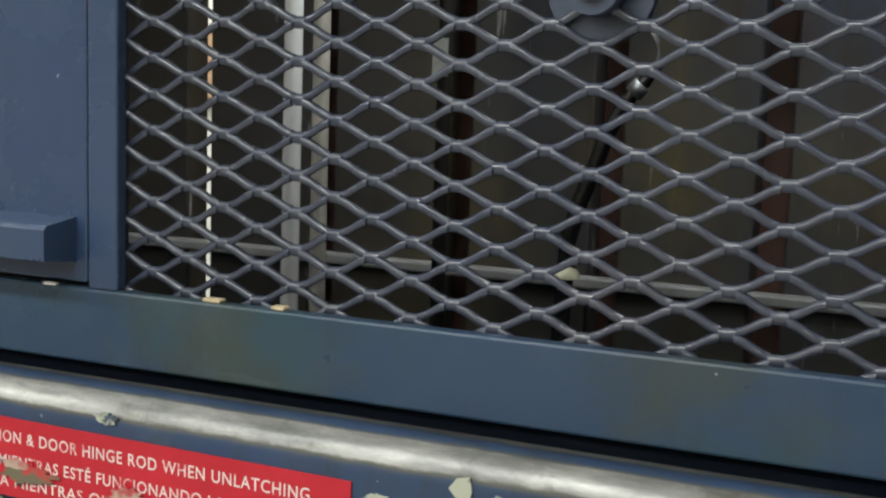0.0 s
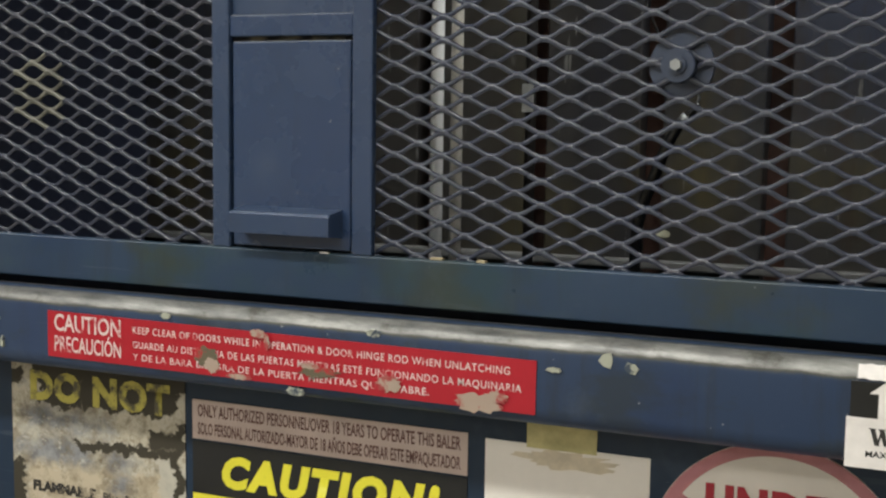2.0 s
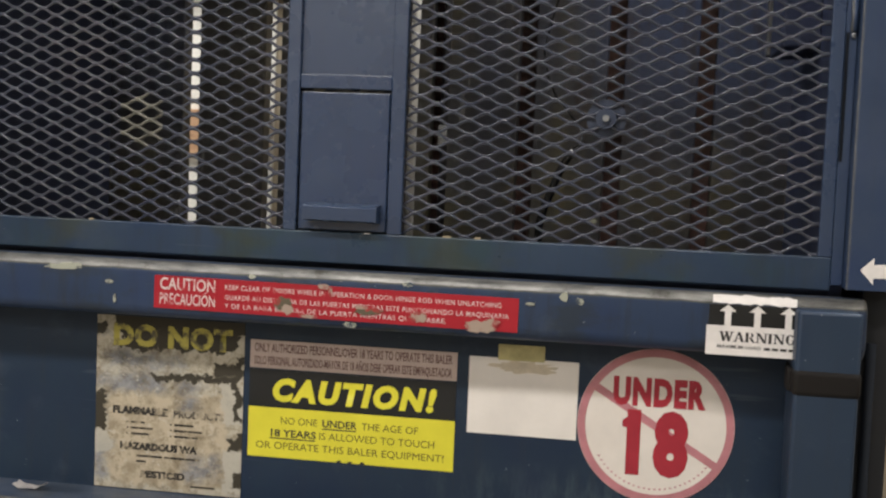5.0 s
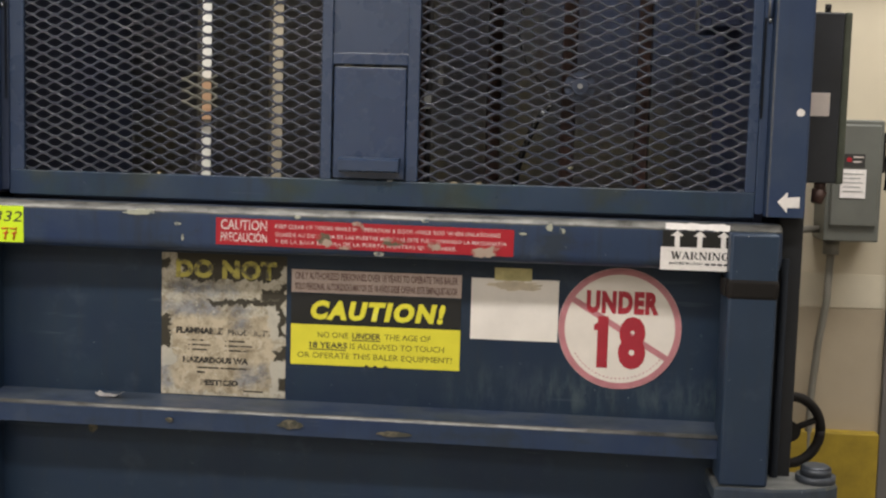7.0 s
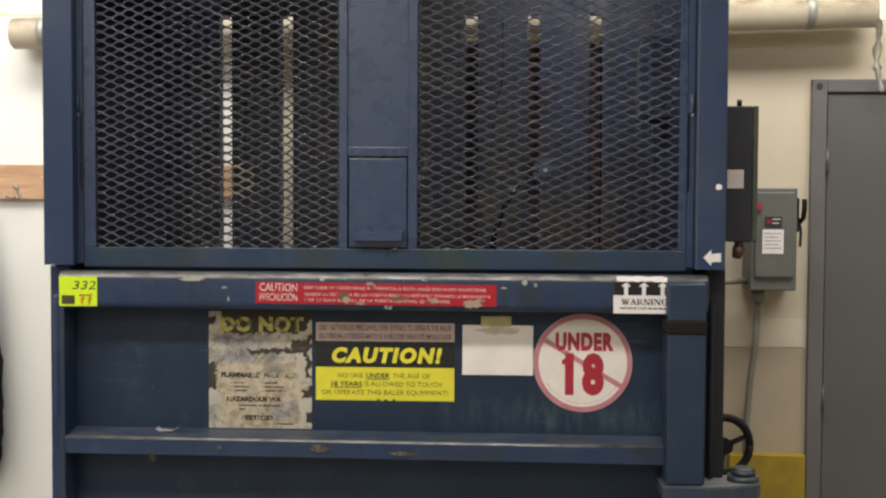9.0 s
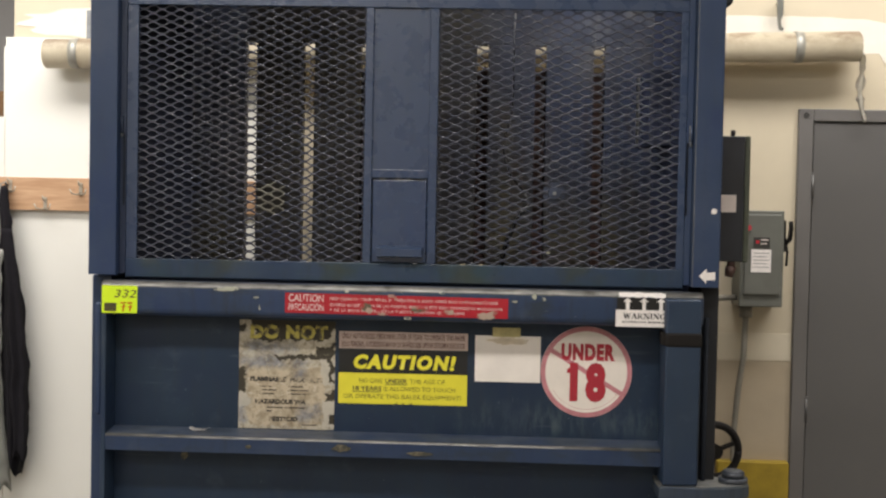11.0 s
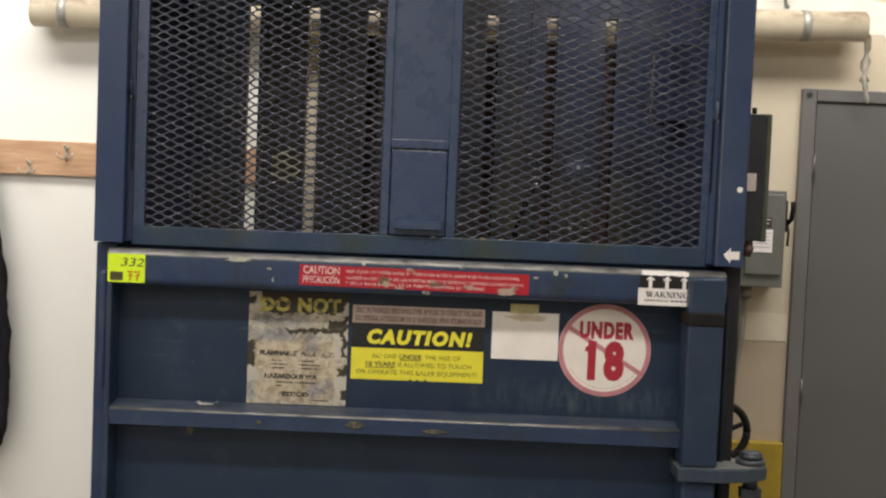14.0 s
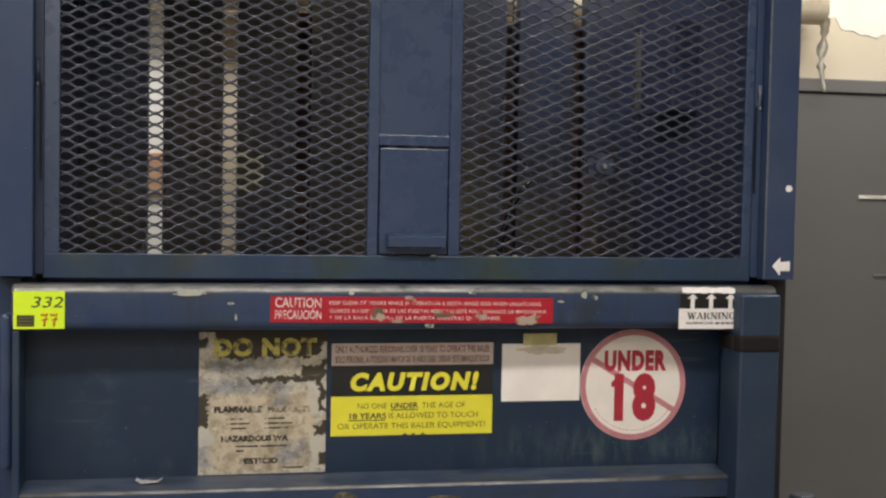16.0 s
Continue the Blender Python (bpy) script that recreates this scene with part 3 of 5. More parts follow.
def cloth(name, prof, y, depth, material, label, folds, seed, parent):
    """A hanging garment: prof lists height, left and right edge from the hook down."""
    zs = [p[0] for p in prof][::-1]
    ls, rs = [p[1] for p in prof][::-1], [p[2] for p in prof][::-1]

    def fn(u, v):
        a = 2 * math.pi * u
        z = prof[0][0] + (prof[-1][0] - prof[0][0]) * v
        x0 = np.interp(z, zs, ls) + 0.012 * noise.noise(Vector((z * 8, seed, 0)))
        x1 = np.interp(z, zs, rs) + 0.014 * noise.noise(Vector((z * 9, seed, 5))) + 0.006 * noise.noise(Vector((z * 27, seed, 9)))
        f = 0.16 * math.sin(folds * a + 2.5 * v + seed) * min(1, 3 * v) + 0.12 * noise.noise(Vector((a * 1.3, v * 4, seed)))
        c, s = math.cos(a), math.sin(a)
        zz = z + 0.02 * math.sin(3 * a + seed) * v * v
        return ((x0 + x1) / 2 + (x1 - x0) / 2 * c * (1 + 0.25 * f), y + depth * (0.35 + 0.65 * min(1, 2 * v)) * 0.5 * s * (1 + 2.2 * f), zz)
    bm = drape(bmesh.new(), 72, 48, fn)
    bmesh.ops.remove_doubles(bm, verts=bm.verts[:], dist=0.0004)
    bmesh.ops.holes_fill(bm, edges=[e for e in bm.edges if e.is_boundary], sides=0)
    bmesh.ops.recalc_face_normals(bm, faces=bm.faces[:])
    return part(name, bm, material, parent, label)


coat = thing("jacket", -2.36, 1.88, 0.60, "grey jacket hanging from the coat rail", "jacket", group="jackets on the coat rail")
cloth("body", [(1.735, -2.345, -2.268), (1.60, -2.41, -2.258), (1.3, -2.46, -2.272), (0.9, -2.48, -2.275), (0.72, -2.47, -2.262), (0.66, -2.44, -2.290)], 1.880, 0.07, M_GREYCLOTH, "", 6, 1.0, coat)
cloth("sleeve", [(1.50, -2.330, -2.262), (1.20, -2.330, -2.262), (0.92, -2.318, -2.258), (0.72, -2.296, -2.236), (0.58, -2.280, -2.226)], 1.838, 0.06, M_GREYCLOTH, "", 3, 4.0, coat)
part("hanging_loop", tube(bmesh.new(), [(-2.300, 1.890, 1.728), (-2.290, 1.892, 1.752), (-2.270, 1.890, 1.760), (-2.262, 1.889, 1.745)], 0.003, 8), M_GREYCLOTH, coat)
coat = thing("jacket", -2.22, 1.868, 0.64, "black jacket hanging from the coat rail", "jacket", group="jackets on the coat rail")
cloth("body", [(1.745, -2.280, -2.256), (1.55, -2.284, -2.232), (1.24, -2.288, -2.182), (0.93, -2.278, -2.160), (0.71, -2.252, -2.172), (0.64, -2.220, -2.198)], 1.868, 0.07, M_BLACKCLOTH, "", 5, 2.0, coat)
cloth("sleeve", [(1.58, -2.262, -2.226), (1.30, -2.244, -2.186), (1.02, -2.226, -2.160), (0.80, -2.212, -2.158), (0.70, -2.204, -2.164)], 1.835, 0.05, M_BLACKCLOTH, "", 3, 7.0, coat)
part("hanging_loop", tube(bmesh.new(), [(-2.272, 1.880, 1.738), (-2.268, 1.884, 1.756), (-2.260, 1.886, 1.748)], 0.003, 8), M_BLACKCLOTH, coat)
tagged(part("cardboard_box", bx(-3.9, -2.9, 4.2, 4.9, 2.05, 2.32, bevel=0.004), M_CARD), "brown cardboard box on top of the far cabinet", "box")
tagged(part("cabinet", bx(-4.2, -2.6, 4.1, 4.98, 0.0, 2.05, bevel=0.01), M_GREYFAR), "tall pale grey cabinet in the next room", "cabinet")

# insulated pipe under the ceiling line of the wall
pipe = thing("wall_pipe", -0.56, 1.85, 2.29, "cream jacketed insulated pipe fixed along the wall", "pipe")
PL, PR = Vector((-2.105, 1.85, 2.252)), Vector((0.975, 1.85, 2.325))
bm = cyl(bmesh.new(), PL, PR, 0.056, 40)
bmesh.ops.bevel(bm, geom=[e for e in bm.edges if any(len(f.verts) > 4 for f in e.link_faces)], offset=0.006, segments=2, affect="EDGES")
part("jacket_tube", bm, stained_pipe(), pipe)
for sx in (-1.985, 0.745):
    k = (sx - PL.x) / (PR.x - PL.x)
    c = PL.lerp(PR, k)
    part("band", cyl(bmesh.new(), c - Vector((0.016, 0, 0)), c + Vector((0.016, 0, 0)), 0.0575, 40), M_BAND, pipe, "galvanised pipe band")
bm = bmesh.new()
box(bm, -1.946, -1.914, 1.846, 1.852, 2.30, 2.42, bevel=0.002)
tube(bm, [(-1.93, 1.85, 2.40), (-1.93, 1.90, 2.42), (-1.93, 1.949, 2.425)], 0.006, 8)
part("hanger", bm, M_STEEL, pipe)
bm = bmesh.new()
vs = [(-0.011, 2.510), (0.012, 2.508), (0.013, 2.455), (0.004, 2.425), (0.006, 2.405), (0.016, 2.398), (0.012, 2.388), (-0.001, 2.392), (-0.006, 2.420), (-0.010, 2.460)]
lo = [bm.verts.new((0.690 + x, 1.905, z)) for x, z in vs]
hi = [bm.verts.new((0.690 + x, 1.915, z)) for x, z in vs]
bm.faces.new(lo)
bm.faces.new(hi[::-1])
for k in range(len(vs)):
    bm.faces.new((lo[k], lo[(k + 1) % len(vs)], hi[(k + 1) % len(vs)], hi[k]))
bmesh.ops.recalc_face_normals(bm, faces=bm.faces[:])
cyl(bm, (0.69, 1.91, 2.495), (0.69, 1.952, 2.495), 0.006, 10)
part("hanger", bm, M_SWITCH, pipe, "dark hook over the pipe")


def ribbon():
    """The torn end of the pipe's wrapping, hanging down in front of the door frame."""
    rnd = random.Random(5)
    bm = bmesh.new()
    prev = None
    for i in range(22):
        v = i / 21
        w = (0.024 - 0.015 * v) * (0.5 + 1.0 * rnd.random())
        c = Vector((0.972 + 0.040 * v + 0.008 * math.sin(7 * v), 1.845 + 0.05 * v, 2.345 - 0.30 * v))
        a = 1.2 + 2.4 * v
        d = Vector((math.cos(a) * 0.9, math.sin(a), 0)) * w
        row = [bm.verts.new(c - d), bm.verts.new(c + Vector((0, -0.006, 0.004 * rnd.random()))), bm.verts.new(c + d)]
        if prev:
            bm.faces.new((prev[0], prev[1], row[1], row[0])).smooth = True
            bm.faces.new((prev[1], prev[2], row[2], row[1])).smooth = True
        prev = row
    r = bmesh.ops.solidify(bm, geom=bm.faces[:], thickness=0.003)
    return bm


part("torn_wrap", ribbon(), M_PLASTIC, pipe, "torn translucent wrapping hanging off the end")

# electrical disconnect and conduit on the wall
sw = thing("switch_box", 0.61, WALL, 1.33, "grey steel electrical disconnect box on the wall", "switch box")
part("body", bx(0.545, 0.705, 1.805, WALL, 1.345, 1.705, bevel=0.004), M_SWITCH, sw)
part("cover", bx(0.558, 0.694, 1.795, 1.806, 1.39, 1.692, bevel=0.005), M_SWITCH, sw)
part("warning_label", bx(0.590, 0.650, 1.7925, 1.7955, 1.565, 1.605), M_INK, sw, "small black and red danger label")
for q in range(2):
    part("printed_line", bx(0.616, 0.645 - 0.006 * q, 1.7915, 1.7930, 1.594 - 0.014 * q, 1.598 - 0.014 * q), M_STICKER, sw)
for q in range(5):
    part("printed_line", bx(0.590, 0.648 - 0.008 * (q % 2), 1.7915, 1.7930, 1.545 - 0.013 * q, 1.5475 - 0.013 * q), M_TAG, sw)
part("danger_mark", bx(0.598, 0.611, 1.7915, 1.7930, 1.582, 1.594), M_SIGNRED, sw)
part("paper_label", bx(0.583, 0.656, 1.7925, 1.7955, 1.475, 1.560), M_WHITEINK, sw, "white instruction label")
bm = bmesh.new()
box(bm, 0.705, 0.716, 1.82, 1.86, 1.55, 1.67, bevel=0.003)
tube(bm, [(0.718, 1.83, 1.585), (0.728, 1.815, 1.60), (0.730, 1.805, 1.640), (0.727, 1.80, 1.665)], 0.009, 10)
tube(bm, [(0.716, 1.83, 1.60), (0.722, 1.82, 1.55), (0.718, 1.815, 1.50)], 0.005, 10)
part("lever", bm, M_BLACK, sw)
part("knob", cyl(bmesh.new(), (0.568, 1.795, 1.640), (0.568, 1.780, 1.640), 0.011, 16), M_REDINK, sw)
bm = bmesh.new()
cyl(bm, (0.585, 1.87, 1.345), (0.585, 1.87, 1.30), 0.024, 20)
tube(bm, [(0.585, 1.87, 1.31), (0.583, 1.88, 1.15), (0.570, 1.90, 1.02), (0.560, 1.91, 0.85), (0.557, 1.91, 0.4), (0.557, 1.91, 0.0)], 0.0115, 14)
part("conduit", bm, M_CONDUIT, sw)
bm = bmesh.new()
tube(bm, [(0.547, 1.87, 1.375), (0.50, 1.87, 1.372), (0.40, 1.80, 1.37), (0.22, 1.65, 1.37)], 0.011, 12)
part("conduit", bm, M_CONDUIT, sw)
tagged(part("yellow_board", bx(0.50, 0.772, 1.90, 1.948, 0.0, 0.742, bevel=0.004), M_YELLOW), "yellow painted board standing against the wall", "board")
# bare plaster round the pipe
for px, pz, rx, rz, sd in ((0.74, 2.375, 0.56, 0.085, 41), (-1.72, 2.385, 0.56, 0.075, 42), (1.22, 2.335, 0.16, 0.09, 43)):
    tagged(part("wall_patch", blob(bmesh.new(), px, pz, WALL, rx, rz, 0.0012 + 0.0006 * (sd - 41), sd, 44, 0.16), M_PLASTER), "patch of bare white plaster round the pipe", "wall patch", kind="structure")
# tan lower wall and the paler band above it
for x0, x1 in ((0.20, 0.779), (1.812, 4.5)):
    tagged(part("dado", bx(x0, x1, WALL - 0.002, WALL, 0.0, 1.125), M_TAN), "tan painted lower part of the wall", "dado", kind="structure")
bm = bx(0.40, 0.776, WALL - 0.0035, WALL - 0.0012, 1.128, 1.232, bevel=0.001)
tagged(part("wall_patch", bm, M_PATCH), "pale band across the wall below the switch box", "wall patch", kind="structure")

# ---------------------------------------------------------------- the baler
baler = thing("baler", -0.64, 1.0, 0.0, "navy blue steel vertical baler, scuffed and covered in warning labels", "baler")
XL, XR = -1.519, 0.236
TOP = 2.66

# upper frame


def channel(pts, z0, z1, bevel=0.003):
    """A bent steel section, drawn in plan and run upwards."""
    bm = bmesh.new()
    lo = [bm.verts.new((x, y, z0)) for x, y in pts]
    hi = [bm.verts.new((x, y, z1)) for x, y in pts]
    bm.faces.new(lo[::-1])
    bm.faces.new(hi)
    n = len(pts)
    for k in range(n):
        bm.faces.new((lo[k], lo[(k + 1) % n], hi[(k + 1) % n], hi[k]))
    bmesh.ops.recalc_face_normals(bm, faces=bm.faces[:])
    ups = [e for e in bm.edges if abs(e.verts[0].co.z - e.verts[1].co.z) > 0.1 and min(e.verts[0].co.y, e.verts[1].co.y) < 0.61]
    bmesh.ops.bevel(bm, geom=ups, offset=bevel, segments=3, profile=0.5, affect="EDGES")
    return bm


part("column", channel([(XL, 0.60), (-1.441, 0.60), (-1.441, 0.70), (-1.452, 0.70), (-1.452, 0.616), (-1.507, 0.616), (-1.507, 0.78), (XL, 0.78)], 1.487, TOP), M_BLUE, baler)
column_r = part("column", channel([(0.160, 0.60), (XR, 0.60), (XR, 0.78), (XR - 0.012, 0.78), (XR - 0.012, 0.616), (0.171, 0.616), (0.171, 0.70), (0.160, 0.70)], 1.487, TOP, 0.005), M_COL, baler)
part("header", bx(-1.441, 0.160, 0.630, 0.70, 2.281, 2.62, bevel=0.004), M_BLUE, baler)
part("header_label", bx(-0.735, -0.568, 0.6275, 0.6305, 2.294, 2.325), M_WHITEINK, baler, "pale label, its words out of sight")
part("bracket", bx(XR, XR + 0.022, 0.625, 0.70, 2.268, 2.40, bevel=0.004), M_DARK, baler)

# hinge tabs and the slit beside the gate, its dark painted as a black box
for hx, sgn in ((0.150, 1), (-1.433, -1)):
    # left strip in darker enamel, which carries the shade it stands in
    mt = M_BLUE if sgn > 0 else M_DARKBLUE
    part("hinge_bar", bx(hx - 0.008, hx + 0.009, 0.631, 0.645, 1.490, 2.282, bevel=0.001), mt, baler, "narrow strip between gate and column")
    part("hinge_slit", bx(hx - 0.0035 - 0.0045 * sgn, hx + 0.0015 - 0.0045 * sgn, 0.6295, 0.632, 1.683, 1.883), M_NEARBLACK, baler, "black slit beside the gate")
    part("hinge_knuckle", cyl(bmesh.new(), (hx + 0.003 * sgn, 0.629, 1.884), (hx + 0.003 * sgn, 0.629, 1.932), 0.0055, 14), M_COL if sgn > 0 else mt, baler)
    part("hinge_pin", cyl(bmesh.new(), (hx + 0.003 * sgn, 0.629, 1.874), (hx + 0.003 * sgn, 0.629, 1.884), 0.0032, 10), M_STEEL, baler)

# sides, back slats, and unseen covers over the chamber
for name, x0, x1 in (("side_plate", XL + 0.012, XL + 0.030), ("side_plate", XR - 0.042, XR - 0.024)):
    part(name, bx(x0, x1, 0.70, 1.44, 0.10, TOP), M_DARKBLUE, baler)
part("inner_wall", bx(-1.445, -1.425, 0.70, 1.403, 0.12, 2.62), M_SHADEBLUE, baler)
part("inner_wall", bx(0.150, 0.170, 0.70, 1.403, 0.12, 2.62), M_INNER, baler)
SLOTS = [-1.2235 + 0.1985 * k for k in range(7)]
edges = [-1.445] + [e for s in SLOTS for e in (s - 0.0188, s + 0.0185)] + [0.170]
for a, b in zip(edges[::2], edges[1::2]):
    part("back_slat", bx(a, b, 1.405, 1.453, 0.12, 2.251, bevel=0.003), M_SLAT, baler)
part("back_plate", bx(-1.445, 0.170, 1.405, 1.453, 2.251, TOP), M_SLAT, baler)
part("back_rail", bx(-1.425, 0.150, 1.380, 1.404, 1.445, 1.459, bevel=0.003), M_GREYRAIL, baler, "grey steel rail")
# added plate that keeps the gap under the gate dark
part("gap_backing", bx(-1.42, 0.15, 0.700, 0.712, 1.36, 1.497), M_DARKBLUE, baler)
# unseen platen, added to darken the chamber's left
part("shade_platen", bx(-1.420, -0.70, 0.72, 1.28, 2.46, 2.62, bevel=0.005), M_DARKBLUE, baler)
# unseen cover, left open at the right so lamps reach slats and rods
bm = bx(XL, -0.70, 0.60, 1.30, TOP, TOP + 0.03)
box(bm, -0.70, XR, 0.60, 0.80, TOP, TOP + 0.03)
part("shade_top", bm, M_BLUE, baler)
part("chamber_floor", bx(-1.425, 0.150, 0.72, 1.39, 0.90, 0.94), M_DARK, baler)
block = part("guide_block", bx(0.082, 0.150, 0.98, 1.235, 1.895, 2.13, bevel=0.004), M_INNER, baler, "blue steel guide block on the inner wall")
# pale strip paints in the lit edge of the block
part("edge_strip", bx(0.074, 0.0825, 1.205, 1.2365, 1.900, 2.125, bevel=0.002), M_GREYRAIL, block, "pale strip for the block's lit edge")
# rods and a hanging tag inside
part("inner_rod", cyl(bmesh.new(), (-0.636, 1.009, 0.94), (-0.636, 1.009, 2.65), 0.0092, 14), M_CHROME, baler, "bright steel rod")
part("inner_rod", cyl(bmesh.new(), (-0.613, 1.024, 0.94), (-0.613, 1.024, 2.65), 0.0085, 14), M_IVORY, baler, "ivory painted rod")
part("tag", bx(-0.6025, -0.5845, 1.263, 1.267, 1.695, 1.739), M_TAG, baler, "pale paper tag on a thin rod")
part("inner_rod", cyl(bmesh.new(), (-0.593, 1.278, 0.94), (-0.593, 1.278, 2.65), 0.0085, 10), M_BLACK, baler, "thin black rod")

# lower body behind the door
part("lower_post", bx(-1.528, -1.470, 0.665, 0.80, 0.0, 1.482, bevel=0.004), M_BLUE, baler)
# right post near black instead of blue: the gap's shade is painted on
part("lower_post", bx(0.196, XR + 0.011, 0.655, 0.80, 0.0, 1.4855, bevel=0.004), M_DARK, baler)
part("latch_bar", bx(-1.505, -1.4825, 0.615, 0.664, 1.088, 1.408, bevel=0.010, seg=3), M_BLUE, baler)
part("post_rod", cyl(bmesh.new(), (0.212, 0.645, 0.0), (0.212, 0.645, 1.40), 0.008, 12), M_NEARBLACK, baler)

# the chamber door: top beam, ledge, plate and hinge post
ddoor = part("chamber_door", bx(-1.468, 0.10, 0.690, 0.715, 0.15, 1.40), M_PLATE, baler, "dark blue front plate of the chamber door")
bm = bmesh.new()
prof = [(0.690, 1.374), (0.690, 1.400), (0.636, 1.402), (0.634, 1.472)]
prof += [(0.619 - 0.022 * math.sin(a), 1.450 + 0.022 * math.cos(a)) for a in (radians(9 * k) for k in range(11))]
prof += [(0.619 - 0.022 * math.cos(a), 1.396 - 0.022 * math.sin(a)) for a in (radians(9 * k) for k in range(11))]
ends = []
for ex, inset in ((-1.483, 0.006), (-1.480, 0.002), (-1.474, 0.0), (0.187, 0.0), (0.193, 0.002), (0.196, 0.006)):
    ends.append([bm.verts.new((ex, yy_ + (inset if yy_ < 0.625 else 0), zz_ - (inset if zz_ > 1.44 else -inset if zz_ < 1.39 else 0))) for yy_, zz_ in prof])
for ra, rb in zip(ends, ends[1:]):
    for k in range(len(prof)):
        bm.faces.new((ra[k], ra[(k + 1) % len(prof)], rb[(k + 1) % len(prof)], rb[k])).smooth = k > 2 and k != len(prof) - 1
bm.faces.new(ends[0][::-1])
bm.faces.new(ends[-1])
bmesh.ops.recalc_face_normals(bm, faces=bm.faces[:])
part("top_beam", bm, M_BEAM, ddoor, "blue top beam with its edge rubbed to bare metal")
bm = bmesh.new()
vs = [(0.690, 1.048), (0.690, 0.994), (0.602, 0.994)] + [(0.606 - 0.009 * math.cos(radians(15 * k)), 1.032 + 0.009 * math.sin(radians(15 * k))) for k in range(7)]
ends = []
for ex, drop in ((-1.466, 0.0), (-1.05, 0.0010), (-0.65, 0.0026), (-0.25, 0.0042), (0.094, 0.0060)):
    ends.append([bm.verts.new((ex, yy_, zz_ - drop * (1.4 if zz_ < 1.0 else 1.0))) for yy_, zz_ in vs])
for ra, rb in zip(ends, ends[1:]):
    for k in range(len(vs)):
        bm.faces.new((ra[k], ra[(k + 1) % len(vs)], rb[(k + 1) % len(vs)], rb[k])).smooth = 2 < k < len(vs) - 1
bm.faces.new(ends[0][::-1])
bm.faces.new(ends[-1])
bmesh.ops.recalc_face_normals(bm, faces=bm.faces[:])
part("ledge", bm, M_LEDGE, ddoor, "dusty blue ledge across the door")
# darker post enamel here puts the inside corner's shade into the flange
part("side_flange", bx(-1.480, -1.466, 0.597, 0.690, 0.15, 1.376, bevel=0.003), M_POST, ddoor)
part("hinge_post", bx(0.087, 0.183, 0.556, 0.66, 0.944, 1.455, bevel=0.006, seg=3), M_POST, ddoor)
part("post_base", bx(0.092, 0.186, 0.57, 0.66, 0.10, 0.90, bevel=0.010, seg=3), M_POST, ddoor)
bm = bx(0.084, 0.186, 0.5525, 0.664, 1.322, 1.366, bevel=0.010, seg=3)
box(bm, 0.079, 0.089, 0.58, 0.62, 1.326, 1.362, bevel=0.004)
part("black_band", bm, M_BLACK, ddoor, "black rubber band round the post")
bm = bmesh.new()
rim = [(0.078, 0.552), (0.196, 0.548), (0.262, 0.562), (0.306, 0.582), (0.334, 0.608), (0.338, 0.640), (0.318, 0.672), (0.280, 0.690), (0.078, 0.700)]
lay = [[bm.verts.new((0.20 + (px - 0.20) * f, 0.63 + (py - 0.63) * f, pz)) for px, py in rim] for pz, f in ((0.904, 0.975), (0.910, 1.0), (0.937, 1.0), (0.943, 0.975))]
for ra, rb in zip(lay, lay[1:]):
    for k in range(len(rim)):
        bm.faces.new((ra[k], ra[(k + 1) % len(rim)], rb[(k + 1) % len(rim)], rb[k]))
bm.faces.new(lay[0][::-1])
bm.faces.new(lay[-1])
bmesh.ops.recalc_face_normals(bm, faces=bm.faces[:])
part("hinge_bracket", bm, M_BRACKET, baler, "worn blue hinge bracket")
bm = bmesh.new()
cyl(bm, (0.294, 0.63, 0.940), (0.294, 0.63, 0.957), 0.040, 28)
cyl(bm, (0.294, 0.63, 0.957), (0.294, 0.63, 0.972), 0.031, 28)
cyl(bm, (0.294, 0.63, 0.972), (0.294, 0.63, 0.977), 0.031, 28, 0.024)
cyl(bm, (0.296, 0.63, 0.862), (0.296, 0.63, 0.945), 0.020, 24)
part("hinge_pin", bm, M_PIN, baler, "greasy grey hinge pin")
part("nut", cyl(bmesh.new(), (0.296, 0.63, 0.848), (0.296, 0.63, 0.876), 0.032, 6, smooth=False), M_PIN, baler)

# handwheel on the pump behind the post
WC = Vector((0.325, 1.06, 0.945))
wheel = part("handwheel", tube(bmesh.new(), [WC + Vector((0.076 * math.cos(a), 0.012 * math.cos(a), 0.082 * math.sin(a))) for a in (2 * math.pi * k / 36 for k in range(37))], 0.0120, 12), M_BLACK, baler, "black cast handwheel")
for k in range(3):
    a = radians(20 + 120 * k)
    part("spoke", tube(bmesh.new(), [WC, WC + Vector((0.074 * math.cos(a), 0.012 * math.cos(a), 0.080 * math.sin(a)))], 0.008, 8), M_BLACK, wheel)
part("wheel_hub", cyl(bmesh.new(), WC - Vector((0, 0.02, 0)), WC + Vector((-0.02, 0.10, 0)), 0.024, 18), M_BLACK, wheel)
bm = bmesh.new()
cyl(bm, (0.29, 1.06, 0.78), (0.29, 1.06, 0.935), 0.040, 18, 0.030)
box(bm, 0.20, 0.32, 1.10, 1.30, 0.70, 0.93, bevel=0.01)
part("valve_body", bm, M_BLACK, baler, "black valve body")

# control box on the flank
cbox = thing("control_box", 0.30, 0.90, 1.547, "dark grey control box fixed to the baler's flank", "control box")
part("body", bx(0.238, 0.352, 0.872, 1.02, 1.552, 1.915, bevel=0.004), M_BOXRIM, cbox)
part("cover", bx(0.238, 0.352, 0.858, 0.873, 1.549, 1.920, bevel=0.004), M_BOXDARK, cbox)
